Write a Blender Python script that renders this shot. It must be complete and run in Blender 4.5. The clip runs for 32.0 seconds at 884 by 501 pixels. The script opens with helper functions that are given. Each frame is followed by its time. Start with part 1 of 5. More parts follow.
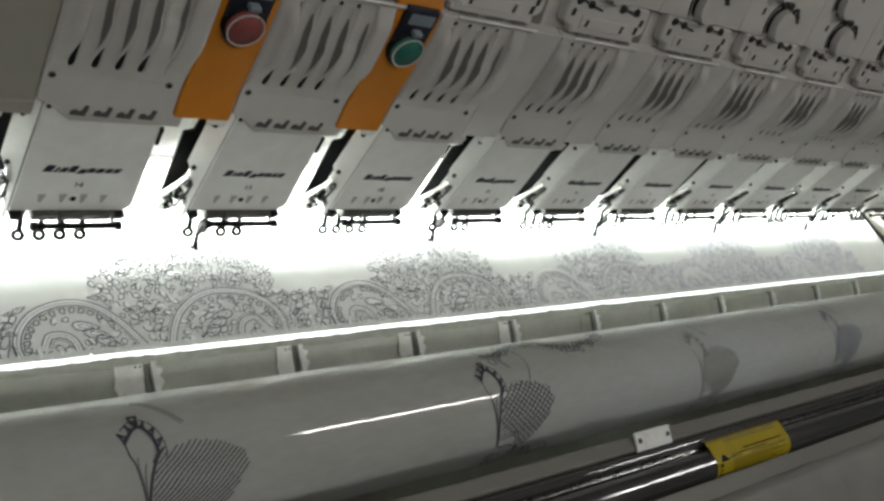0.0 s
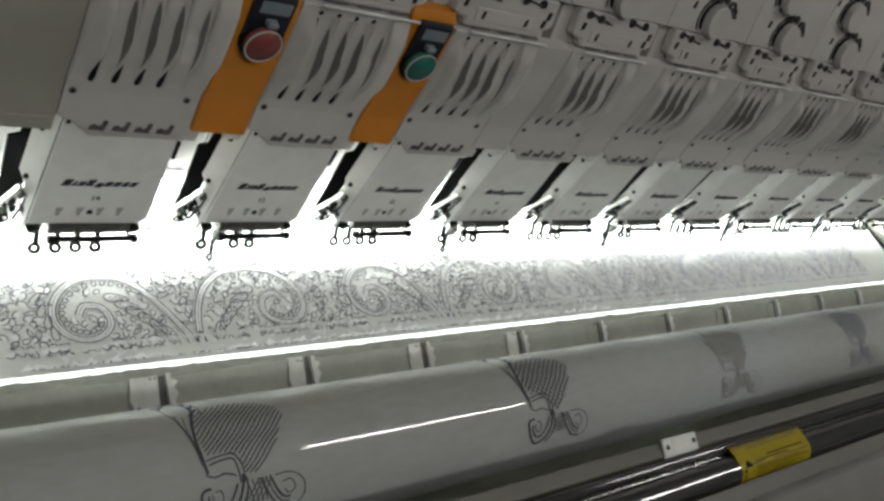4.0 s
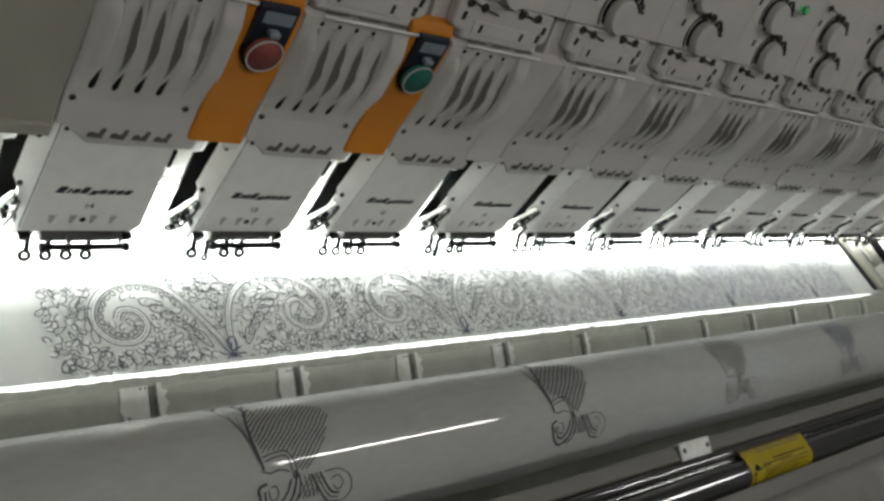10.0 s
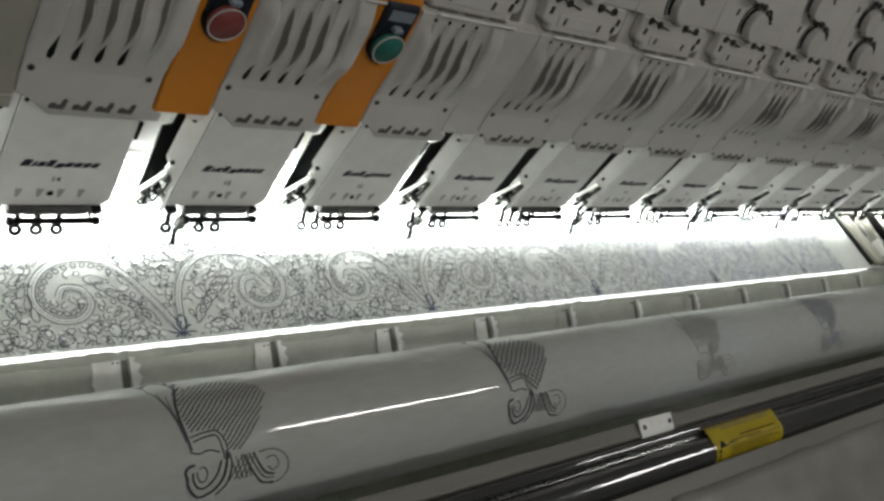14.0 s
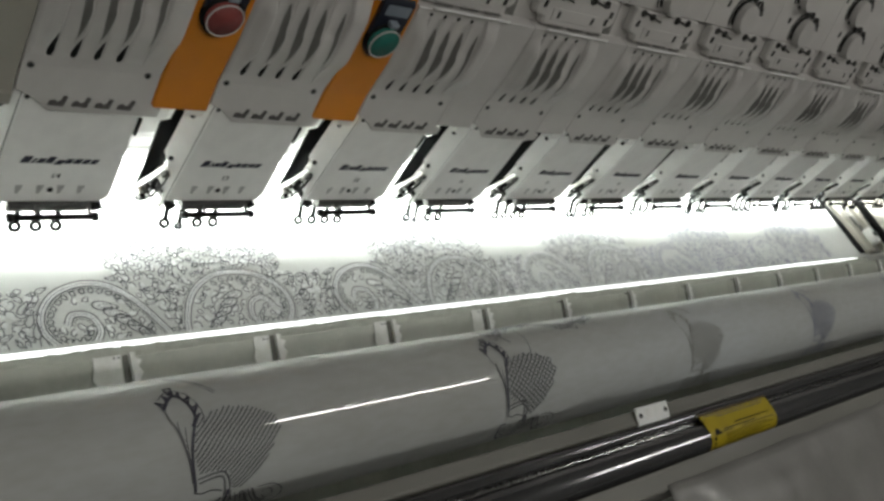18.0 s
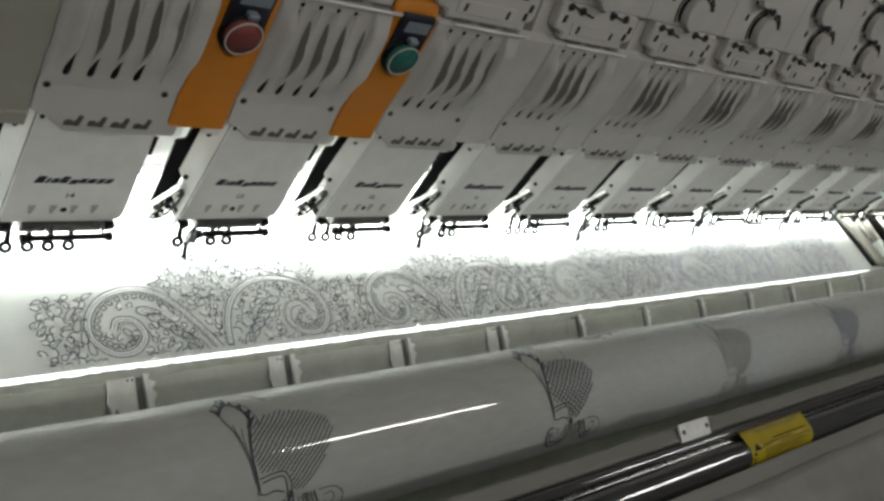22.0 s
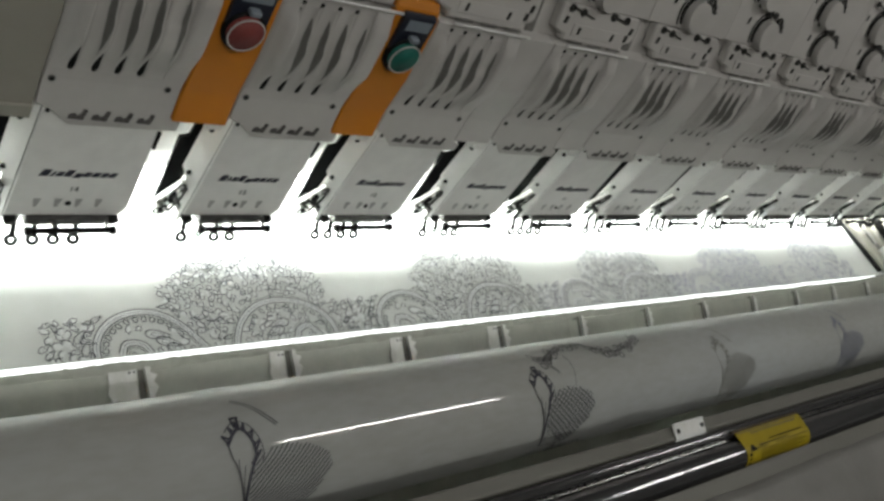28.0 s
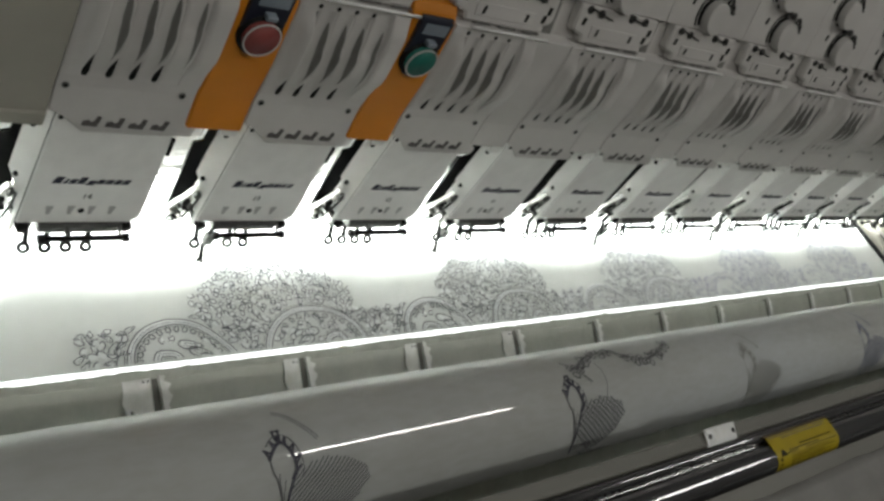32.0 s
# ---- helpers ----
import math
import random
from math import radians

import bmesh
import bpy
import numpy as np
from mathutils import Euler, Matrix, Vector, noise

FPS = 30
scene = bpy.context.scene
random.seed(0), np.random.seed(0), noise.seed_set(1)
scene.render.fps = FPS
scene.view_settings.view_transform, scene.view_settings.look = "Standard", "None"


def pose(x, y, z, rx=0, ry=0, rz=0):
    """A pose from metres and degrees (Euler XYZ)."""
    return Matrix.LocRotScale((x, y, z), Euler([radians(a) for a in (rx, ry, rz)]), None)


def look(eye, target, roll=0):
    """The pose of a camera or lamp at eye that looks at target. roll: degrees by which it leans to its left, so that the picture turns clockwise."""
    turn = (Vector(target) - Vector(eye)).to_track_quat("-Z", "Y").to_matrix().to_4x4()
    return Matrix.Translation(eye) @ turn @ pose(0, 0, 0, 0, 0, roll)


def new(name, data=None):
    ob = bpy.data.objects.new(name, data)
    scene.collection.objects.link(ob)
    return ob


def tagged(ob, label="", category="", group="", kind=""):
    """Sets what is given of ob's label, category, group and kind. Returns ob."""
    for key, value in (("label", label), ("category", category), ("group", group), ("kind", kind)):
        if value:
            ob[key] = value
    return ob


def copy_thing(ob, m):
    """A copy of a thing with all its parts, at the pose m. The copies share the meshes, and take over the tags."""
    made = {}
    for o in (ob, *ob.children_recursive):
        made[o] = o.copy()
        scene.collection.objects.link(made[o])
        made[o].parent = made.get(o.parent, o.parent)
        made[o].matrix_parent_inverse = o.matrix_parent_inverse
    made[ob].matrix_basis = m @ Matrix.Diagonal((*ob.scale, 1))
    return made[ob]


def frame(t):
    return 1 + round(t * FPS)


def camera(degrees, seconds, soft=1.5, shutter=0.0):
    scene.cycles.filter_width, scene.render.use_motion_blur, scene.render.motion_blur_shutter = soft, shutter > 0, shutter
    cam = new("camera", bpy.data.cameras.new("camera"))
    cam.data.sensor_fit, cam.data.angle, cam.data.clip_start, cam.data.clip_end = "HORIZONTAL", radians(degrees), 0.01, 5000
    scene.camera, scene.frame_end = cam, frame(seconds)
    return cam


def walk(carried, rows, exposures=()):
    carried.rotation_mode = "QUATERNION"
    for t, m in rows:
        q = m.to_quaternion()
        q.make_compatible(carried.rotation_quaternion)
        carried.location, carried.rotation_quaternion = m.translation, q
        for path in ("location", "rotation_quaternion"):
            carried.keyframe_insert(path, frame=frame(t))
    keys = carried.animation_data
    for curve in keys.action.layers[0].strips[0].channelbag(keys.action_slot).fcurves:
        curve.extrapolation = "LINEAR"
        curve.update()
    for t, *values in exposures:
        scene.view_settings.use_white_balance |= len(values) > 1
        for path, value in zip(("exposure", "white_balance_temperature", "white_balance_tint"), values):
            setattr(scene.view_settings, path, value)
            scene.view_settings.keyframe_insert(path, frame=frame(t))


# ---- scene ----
cam = camera(52.00, 32.0, soft=2.9)
PATH = [
    (0, (-0.2806, -0.5272, 1.6223), (0.3750, -0.0847, 1.0104), 39.81),
    (0.5, (-0.2811, -0.5188, 1.6181), (0.3740, -0.0761, 1.0059), 39.85),
    (1, (-0.2834, -0.5126, 1.6162), (0.3723, -0.0699, 1.0046), 39.83),
    (1.5, (-0.2868, -0.5139, 1.6163), (0.3694, -0.0703, 1.0058), 39.83),
    (2, (-0.2897, -0.5211, 1.6171), (0.3650, -0.0740, 1.0077), 39.73),
    (2.5, (-0.2928, -0.5263, 1.6213), (0.3608, -0.0801, 1.0099), 39.85),
    (3, (-0.2957, -0.5239, 1.6198), (0.3586, -0.0766, 1.0100), 39.75),
    (3.5, (-0.2954, -0.5201, 1.6229), (0.3575, -0.0703, 1.0134), 39.52),
    (5.5, (-0.3024, -0.5255, 1.6215), (0.3825, -0.0887, 1.0382), 40.71),
    (6, (-0.3070, -0.5243, 1.6212), (0.3787, -0.0878, 1.0388), 41.04),
    (6.5, (-0.3085, -0.5240, 1.6211), (0.3762, -0.0859, 1.0386), 40.96),
    (7, (-0.3069, -0.5269, 1.6196), (0.3773, -0.0887, 1.0367), 41.03),
    (7.5, (-0.3067, -0.5298, 1.6222), (0.3764, -0.0905, 1.0387), 41.05),
    (8, (-0.3079, -0.5291, 1.6224), (0.3745, -0.0887, 1.0389), 41.06),
    (8.5, (-0.3090, -0.5266, 1.6203), (0.3732, -0.0854, 1.0373), 40.96),
    (9, (-0.3108, -0.5265, 1.6201), (0.3706, -0.0845, 1.0368), 41.01),
    (9.5, (-0.3136, -0.5208, 1.6161), (0.3690, -0.0786, 1.0342), 41.01),
    (10, (-0.3173, -0.5103, 1.6122), (0.3675, -0.0691, 1.0322), 41.10),
    (10.5, (-0.3160, -0.5101, 1.6123), (0.3669, -0.0674, 1.0313), 41.00),
    (11, (-0.3166, -0.5111, 1.6126), (0.3664, -0.0680, 1.0319), 40.96),
    (11.5, (-0.3163, -0.5175, 1.6155), (0.3662, -0.0744, 1.0342), 41.01),
    (12, (-0.3133, -0.5279, 1.6208), (0.3659, -0.0827, 1.0374), 40.84),
    (12.5, (-0.3117, -0.5317, 1.6211), (0.3678, -0.0852, 1.0389), 40.87),
    (13, (-0.3041, -0.5263, 1.6185), (0.3752, -0.0817, 1.0347), 41.41),
    (13.5, (-0.2948, -0.5263, 1.6183), (0.3856, -0.0878, 1.0311), 41.36),
    (14, (-0.2882, -0.5291, 1.6185), (0.3900, -0.0993, 1.0224), 40.90),
    (14.5, (-0.2875, -0.5264, 1.6160), (0.3916, -0.0996, 1.0187), 40.89),
    (16.5, (-0.2968, -0.5363, 1.6242), (0.3878, -0.1185, 1.0270), 40.89),
    (17, (-0.2968, -0.5353, 1.6206), (0.3890, -0.1168, 1.0251), 40.78),
    (17.5, (-0.2966, -0.5364, 1.6213), (0.3870, -0.1150, 1.0253), 40.70),
    (18, (-0.2981, -0.5303, 1.6195), (0.3869, -0.1107, 1.0239), 40.85),
    (18.5, (-0.2990, -0.5249, 1.6191), (0.3866, -0.1055, 1.0241), 40.92),
    (19, (-0.2961, -0.5248, 1.6196), (0.3887, -0.1046, 1.0242), 40.89),
    (19.5, (-0.2945, -0.5267, 1.6168), (0.3907, -0.1037, 1.0240), 40.75),
    (20, (-0.2952, -0.5254, 1.6187), (0.3888, -0.1016, 1.0249), 40.77),
    (20.5, (-0.2937, -0.5279, 1.6181), (0.3895, -0.1012, 1.0255), 40.64),
    (21, (-0.2974, -0.5219, 1.6138), (0.3875, -0.0951, 1.0232), 40.61),
    (21.5, (-0.2993, -0.5122, 1.6076), (0.3879, -0.0851, 1.0200), 40.52),
    (22, (-0.3005, -0.5071, 1.6083), (0.3847, -0.0808, 1.0178), 40.60),
    (22.5, (-0.2987, -0.5059, 1.6090), (0.3876, -0.0823, 1.0177), 40.88),
    (23, (-0.2955, -0.5077, 1.6075), (0.3895, -0.0816, 1.0165), 40.65),
    (23.5, (-0.3002, -0.5090, 1.6068), (0.3833, -0.0795, 1.0165), 40.58),
    (24, (-0.3040, -0.5100, 1.6085), (0.3789, -0.0811, 1.0171), 40.69),
    (24.5, (-0.3054, -0.5118, 1.6096), (0.3774, -0.0823, 1.0185), 40.76),
    (25, (-0.3043, -0.5114, 1.6074), (0.3789, -0.0805, 1.0179), 40.71),
    (25.5, (-0.3003, -0.5076, 1.6069), (0.3821, -0.0760, 1.0170), 40.65),
    (27.5, (-0.2987, -0.5169, 1.6087), (0.3813, -0.0825, 1.0180), 40.71),
    (28, (-0.2991, -0.5217, 1.6132), (0.3784, -0.0856, 1.0209), 40.58),
    (28.5, (-0.2958, -0.5239, 1.6137), (0.3800, -0.0857, 1.0211), 40.33),
    (29, (-0.2950, -0.5263, 1.6133), (0.3795, -0.0871, 1.0199), 40.25),
    (29.5, (-0.2954, -0.5283, 1.6131), (0.3766, -0.0859, 1.0192), 39.99),
    (30, (-0.2976, -0.5199, 1.6102), (0.3764, -0.0798, 1.0169), 40.15),
    (30.5, (-0.3001, -0.5167, 1.6086), (0.3743, -0.0758, 1.0163), 40.10),
    (31, (-0.3003, -0.5112, 1.6089), (0.3740, -0.0723, 1.0151), 40.20),
    (31.5, (-0.3003, -0.5065, 1.6060), (0.3744, -0.0688, 1.0117), 40.32),
    (32, (-0.2985, -0.5052, 1.6041), (0.3747, -0.0678, 1.0078), 40.30),
]
walk(cam, [(t, look(eye, target, roll)) for t, eye, target, roll in PATH])

# ---- light ----
D = 0.165          # spacing of the sewing heads
CLOTH_Z = 0.90     # height of the stretched fabric
ROLL_Y, ROLL_Z, ROLL_R = -0.2682, 1.003, 0.0558   # axis and radius of the take-up roll

world = bpy.data.worlds.new("hall_air")
scene.world = world
world.use_nodes = True
world.node_tree.nodes["Background"].inputs[0].default_value = (0.9, 0.93, 1.0, 1)
world.node_tree.nodes["Background"].inputs[1].default_value = 0.10
scene.view_settings.exposure = 0.0


def area(name, m, sx, sy, watts, colour, spread=180):
    d = bpy.data.lights.new(name, "AREA")
    d.shape, d.size, d.size_y, d.energy, d.color = "RECTANGLE", sx, sy, watts, colour
    d.spread = radians(spread)
    ob = new(name, d)
    ob.matrix_world = m
    return ob


# LED strip under the machine arm, shining down on the stitching field
area("led_strip_light", pose(1.0, 0.0465, 0.9905, 9, 0, 0), 4.2, 0.010, 14.0, (0.95, 1.0, 0.96), 102)
# added strip behind the face plates, facing back to brighten the white bodies
area("led_strip_light", pose(1.0, 0.0375, 0.9895, 80, 0, 0), 4.2, 0.004, 0.85, (0.97, 1.0, 0.96))
# fluorescent fittings on the hall ceiling; second one added as unseen left fill
area("hall_light", pose(1.75, -0.7, 2.925), 1.0, 0.10, 7.2, (1.0, 0.985, 0.93))
area("hall_light", pose(-0.45, -1.45, 2.925), 1.0, 0.10, 9.1, (1.0, 0.985, 0.93))


# ---- materials ----
def material(name, colour, rough=0.5, metal=0.0, vary=0.12, grain=60.0, bump=0.05, coat=0.0, emit=None, random_tone=0.0, fine=900.0, spec=0.5, stretch=(1, 1, 1)):
    m = bpy.data.materials.new(name)
    m.use_nodes = True
    nt = m.node_tree
    b = nt.nodes["Principled BSDF"]
    b.inputs["Roughness"].default_value, b.inputs["Metallic"].default_value = rough, metal
    b.inputs["Specular IOR Level"].default_value = spec
    b.inputs["Coat Weight"].default_value, b.inputs["Coat Roughness"].default_value = coat, 0.014
    b.inputs["Coat IOR"].default_value = 1.45
    b.inputs["Base Color"].default_value = (*colour, 1)
    if vary:
        co = nt.nodes.new("ShaderNodeTexCoord")
        mp = nt.nodes.new("ShaderNodeMapping")
        mp.inputs["Scale"].default_value = stretch
        nt.links.new(co.outputs["Object"], mp.inputs[0])
        n1 = nt.nodes.new("ShaderNodeTexNoise")
        n1.inputs["Scale"].default_value, n1.inputs["Detail"].default_value = grain, 5
        n2 = nt.nodes.new("ShaderNodeTexNoise")
        n2.inputs["Scale"].default_value, n2.inputs["Detail"].default_value = fine, 3
        nt.links.new(mp.outputs[0], n1.inputs[0])
        nt.links.new(mp.outputs[0], n2.inputs[0])
        add = nt.nodes.new("ShaderNodeMath")
        add.operation = "MULTIPLY_ADD"
        nt.links.new(n2.outputs[0], add.inputs[0])
        add.inputs[1].default_value = 0.35
        nt.links.new(n1.outputs[0], add.inputs[2])
        ramp = nt.nodes.new("ShaderNodeValToRGB")
        e = ramp.color_ramp.elements
        e[0].position, e[1].position = 0.42, 0.95
        e[0].color = (*[max(0, c * (1 - vary)) for c in colour], 1)
        e[1].color = (*[min(1, c * (1 + vary)) for c in colour], 1)
        nt.links.new(add.outputs[0], ramp.inputs[0])
        out = ramp.outputs[0]
        if random_tone:
            info = nt.nodes.new("ShaderNodeObjectInfo")
            hsv = nt.nodes.new("ShaderNodeHueSaturation")
            rng = nt.nodes.new("ShaderNodeMapRange")
            rng.inputs[3].default_value, rng.inputs[4].default_value = 1 - random_tone, 1 + random_tone
            nt.links.new(info.outputs["Random"], rng.inputs[0])
            nt.links.new(rng.outputs[0], hsv.inputs["Value"])
            nt.links.new(out, hsv.inputs["Color"])
            out = hsv.outputs[0]
        nt.links.new(out, b.inputs["Base Color"])
        mr = nt.nodes.new("ShaderNodeMapRange")
        mr.inputs[3].default_value, mr.inputs[4].default_value = max(0.02, rough - 0.08), min(1, rough + 0.08)
        nt.links.new(n1.outputs[0], mr.inputs[0])
        nt.links.new(mr.outputs[0], b.inputs["Roughness"])
        if bump:
            bp = nt.nodes.new("ShaderNodeBump")
            bp.inputs["Strength"].default_value, bp.inputs["Distance"].default_value = bump, 0.002
            nt.links.new(add.outputs[0], bp.inputs["Height"])
            nt.links.new(bp.outputs[0], b.inputs["Normal"])
    if emit:
        b.inputs["Emission Color"].default_value = (*emit[:3], 1)
        b.inputs["Emission Strength"].default_value = emit[3]
    return m


M = {
    "white": material("white_enamel", (0.88, 0.88, 0.86), 0.35, vary=0.05, bump=0.02, coat=0.2),
    "plate": material("light_grey_enamel", (0.88, 0.88, 0.855), 0.38, vary=0.05, bump=0.02, coat=0.2, random_tone=0.03),
    "cover": material("warm_grey_plastic", (0.57, 0.553, 0.533), 0.33, vary=0.07, grain=25, bump=0.03, coat=0.4, random_tone=0.04),
    "filler": material("grey_plastic", (0.47, 0.46, 0.43), 0.5, vary=0.06, grain=20, bump=0.03),
    "endcover": material("beige_grey_paint", (0.345, 0.332, 0.285), 0.5, vary=0.05, grain=15),
    "orange": material("orange_plastic", (0.62, 0.215, 0.012), 0.42, vary=0.06, grain=20, bump=0.03),
    "black": material("black_plastic", (0.006, 0.006, 0.006), 0.6, vary=0.2, bump=0.05, spec=0.2),
    "dark": material("dark_steel", (0.05, 0.05, 0.048), 0.4, metal=0.5, vary=0.2),
    "steel": material("bright_steel", (0.32, 0.32, 0.315), 0.28, metal=1.0, vary=0.15, grain=150),
    "chrome": material("drawn_steel_tube", (0.15, 0.15, 0.155), 0.12, metal=0.7, coat=0.5, vary=0.2, grain=40, stretch=(0.05, 1, 1)),
    "gunmetal": material("gun_metal", (0.16, 0.16, 0.155), 0.35, metal=0.8, vary=0.25, grain=120),
    "red": material("red_plastic", (0.25, 0.05, 0.045), 0.6, vary=0.06),
    "green": material("green_plastic", (0.010, 0.15, 0.115), 0.55, vary=0.06),
    "navy": material("navy_label", (0.010, 0.013, 0.026), 0.4, vary=0.1),
    "pale": material("pale_label", (0.22, 0.26, 0.30), 0.4, vary=0.1),
    "ink": material("dark_blue_ink", (0.010, 0.011, 0.028), 0.5, vary=0.1),
    "markink": material("brown_grey_ink", (0.10, 0.092, 0.09), 0.7, vary=0.5, grain=260),
    "greyink": material("grey_ink", (0.45, 0.45, 0.44), 0.6, vary=0.1),
    "cloth": material("white_fabric", (0.62, 0.638, 0.618), 0.85, vary=0.05, grain=30, bump=0.35, fine=2200),
    "thread": material("dark_thread", (0.075, 0.075, 0.090), 0.6, vary=0.4, grain=300, bump=0.3),
    "rollthread": material("dark_thread_under_film", (0.10, 0.10, 0.108), 0.6, vary=0.4, grain=120, bump=0.3),
    "rolldark": material("blue_black_thread_under_film", (0.055, 0.055, 0.075), 0.6, vary=0.3, grain=120, bump=0.3),
    "browntrace": material("brown_thread_fading_with_distance", (0.29, 0.29, 0.265), 0.6, vary=0.25, grain=90, bump=0.1),
    "bluetrace": material("blue_thread_fading_with_distance", (0.235, 0.245, 0.31), 0.6, vary=0.25, grain=90, bump=0.1),
    "farthread": material("pale_grey_rib_and_faded_thread", (0.225, 0.225, 0.265), 0.6, vary=0.3, grain=200, bump=0.3),
    "mistthread": material("lavender_thread_faded_far", (0.305, 0.305, 0.405), 0.6, vary=0.2, grain=200, bump=0.3),
    "bluethread": material("navy_thread", (0.06, 0.06, 0.12), 0.6, vary=0.3, grain=300, bump=0.3),
    "whitethread": material("white_thread", (0.74, 0.76, 0.75), 0.55, vary=0.08, grain=300, bump=0.4),
    "rollcloth": material("fabric_under_clear_film", (0.47, 0.485, 0.465), 0.6, vary=0.17, grain=6, bump=0.10, spec=0.1, fine=160, stretch=(0.35, 1, 1)),
    "shelf": material("grey_green_sheet", (0.45, 0.465, 0.41), 0.35, vary=0.14, grain=22, bump=0.12, coat=0.1, fine=160),
    "bracket": material("pale_painted_bracket", (0.92, 0.93, 0.85), 0.35, vary=0.22, grain=60, coat=0.3),
    "fringe": material("dusty_fabric_edge", (0.56, 0.575, 0.515), 0.9, vary=0.16, grain=70, bump=0.3),
    # dark sheet and print; also the colour for shade beside the brackets
    "shadesheet": material("dark_sheet_and_gap_shade", (0.15, 0.148, 0.13), 0.6, vary=0.35, grain=90),
    "polished": material("polished_steel", (0.78, 0.78, 0.77), 0.16, metal=1.0, vary=0.1, grain=150),
    "edgeglow": material("glowing_edge_strip", (0.9, 0.9, 0.9), 0.4, vary=0, emit=(0.95, 1.0, 0.98, 2.2)),
    "tube": material("lit_diffuser", (0.9, 0.9, 0.9), 0.4, vary=0, emit=(1.0, 0.98, 0.93, 8.0)),
    "led": material("green_led", (0.04, 0.22, 0.08), 0.4, vary=0, emit=(0.10, 0.8, 0.25, 0.16)),
    # inside of the covers; also stands in for shade in grooves and gaps
    "recess": material("dark_grey_inside_and_gap_shade", (0.17, 0.165, 0.155), 0.6, vary=0.15, grain=40),
    "rail": material("beige_rail_paint", (0.19, 0.185, 0.165), 0.45, vary=0.08, grain=25, stretch=(0.2, 1, 1)),
    "brown": material("dark_brown_sticker_shade", (0.055, 0.036, 0.015), 0.5, vary=0.2),
    "yellow": material("yellow_sticker", (0.42, 0.315, 0.012), 0.4, vary=0.12, grain=40),
    "label": material("white_label", (0.85, 0.86, 0.85), 0.4, vary=0.05),
    "sheet": material("grey_cover_sheet", (0.25, 0.245, 0.232), 0.4, vary=0.12, grain=14, bump=0.25, coat=0.3, fine=120),
    "floor": material("grey_concrete", (0.36, 0.36, 0.345), 0.7, vary=0.15, grain=3, fine=60),
    "wall": material("hall_wall_paint", (0.79, 0.79, 0.765), 0.8, vary=0.08, grain=2, fine=40),
}


def film_over(m, share, rough):
    """Lays a clear, evenly shining film over a material."""
    nt = m.node_tree
    gloss, mix = nt.nodes.new("ShaderNodeBsdfGlossy"), nt.nodes.new("ShaderNodeMixShader")
    gloss.inputs["Roughness"].default_value = rough
    mix.inputs[0].default_value = share
    nt.links.new(nt.nodes["Principled BSDF"].outputs[0], mix.inputs[1])
    nt.links.new(gloss.outputs[0], mix.inputs[2])
    nt.links.new(mix.outputs[0], nt.nodes["Material Output"].inputs[0])


film_over(M["rollcloth"], 0.06, 0.016)
# the wound fabric is mottled from a warm to a bluish grey
for node in M["rollcloth"].node_tree.nodes:
    if node.type == "VALTORGB":
        node.color_ramp.elements[0].color = (0.405, 0.405, 0.370, 1)
        node.color_ramp.elements[1].color = (0.530, 0.560, 0.565, 1)


# ---- mesh helpers ----
def obj(name, bm, mat, smooth=False):
    me = bpy.data.meshes.new(name)
    bmesh.ops.recalc_face_normals(bm, faces=bm.faces)
    if smooth:
        for f in bm.faces:
            f.smooth = True
    bm.to_mesh(me)
    bm.free()
    me.materials.append(mat)
    return new(name, me)


def part(name, bm, mat, parent, label="", smooth=False):
    """One mesh object under a thing or a part; bm is in the parent's space."""
    ob = obj(name, bm, mat, smooth)
    ob.parent = parent
    if label:
        ob["label"] = label
    return ob


def thing(name, m, label, category, group="", kind=""):
    ob = new(name)
    ob.empty_display_size = 0.02
    ob.matrix_basis = m
    return tagged(ob, label, category, group, kind)


def box(x0, x1, y0, y1, z0, z1, bevel=0.0, bm=None, seg=1):
    bm = bm or bmesh.new()
    r = bmesh.ops.create_cube(bm, size=1.0)
    bmesh.ops.transform(bm, matrix=Matrix.Translation(((x0 + x1) / 2, (y0 + y1) / 2, (z0 + z1) / 2)) @ Matrix.Diagonal((x1 - x0, y1 - y0, z1 - z0, 1)), verts=r["verts"])
    if bevel:
        edges = list({e for v in r["verts"] for e in v.link_edges})
        bmesh.ops.bevel(bm, geom=edges, offset=bevel, segments=seg, affect="EDGES", profile=0.5)
    return bm


def prism(outline, lo, hi, axis="x", bevel=0.0, bm=None):
    """Extrudes a closed outline of 2D points along an axis: x gives (y, z), y gives (x, z), z gives (x, y)."""
    bm = bm or bmesh.new()
    put = {"x": lambda a, b, c: (c, a, b), "y": lambda a, b, c: (a, c, b), "z": lambda a, b, c: (a, b, c)}[axis]
    v0 = [bm.verts.new(put(a, b, lo)) for a, b in outline]
    v1 = [bm.verts.new(put(a, b, hi)) for a, b in outline]
    n = len(outline)
    faces = [bm.faces.new(v0), bm.faces.new(v1[::-1])]
    for i in range(n):
        faces.append(bm.faces.new((v0[i], v0[(i + 1) % n], v1[(i + 1) % n], v1[i])))
    bmesh.ops.recalc_face_normals(bm, faces=faces)
    if bevel:
        edges = list({e for f in faces for e in f.edges})
        bmesh.ops.bevel(bm, geom=edges, offset=bevel, segments=1, affect="EDGES", profile=0.5)
    return bm


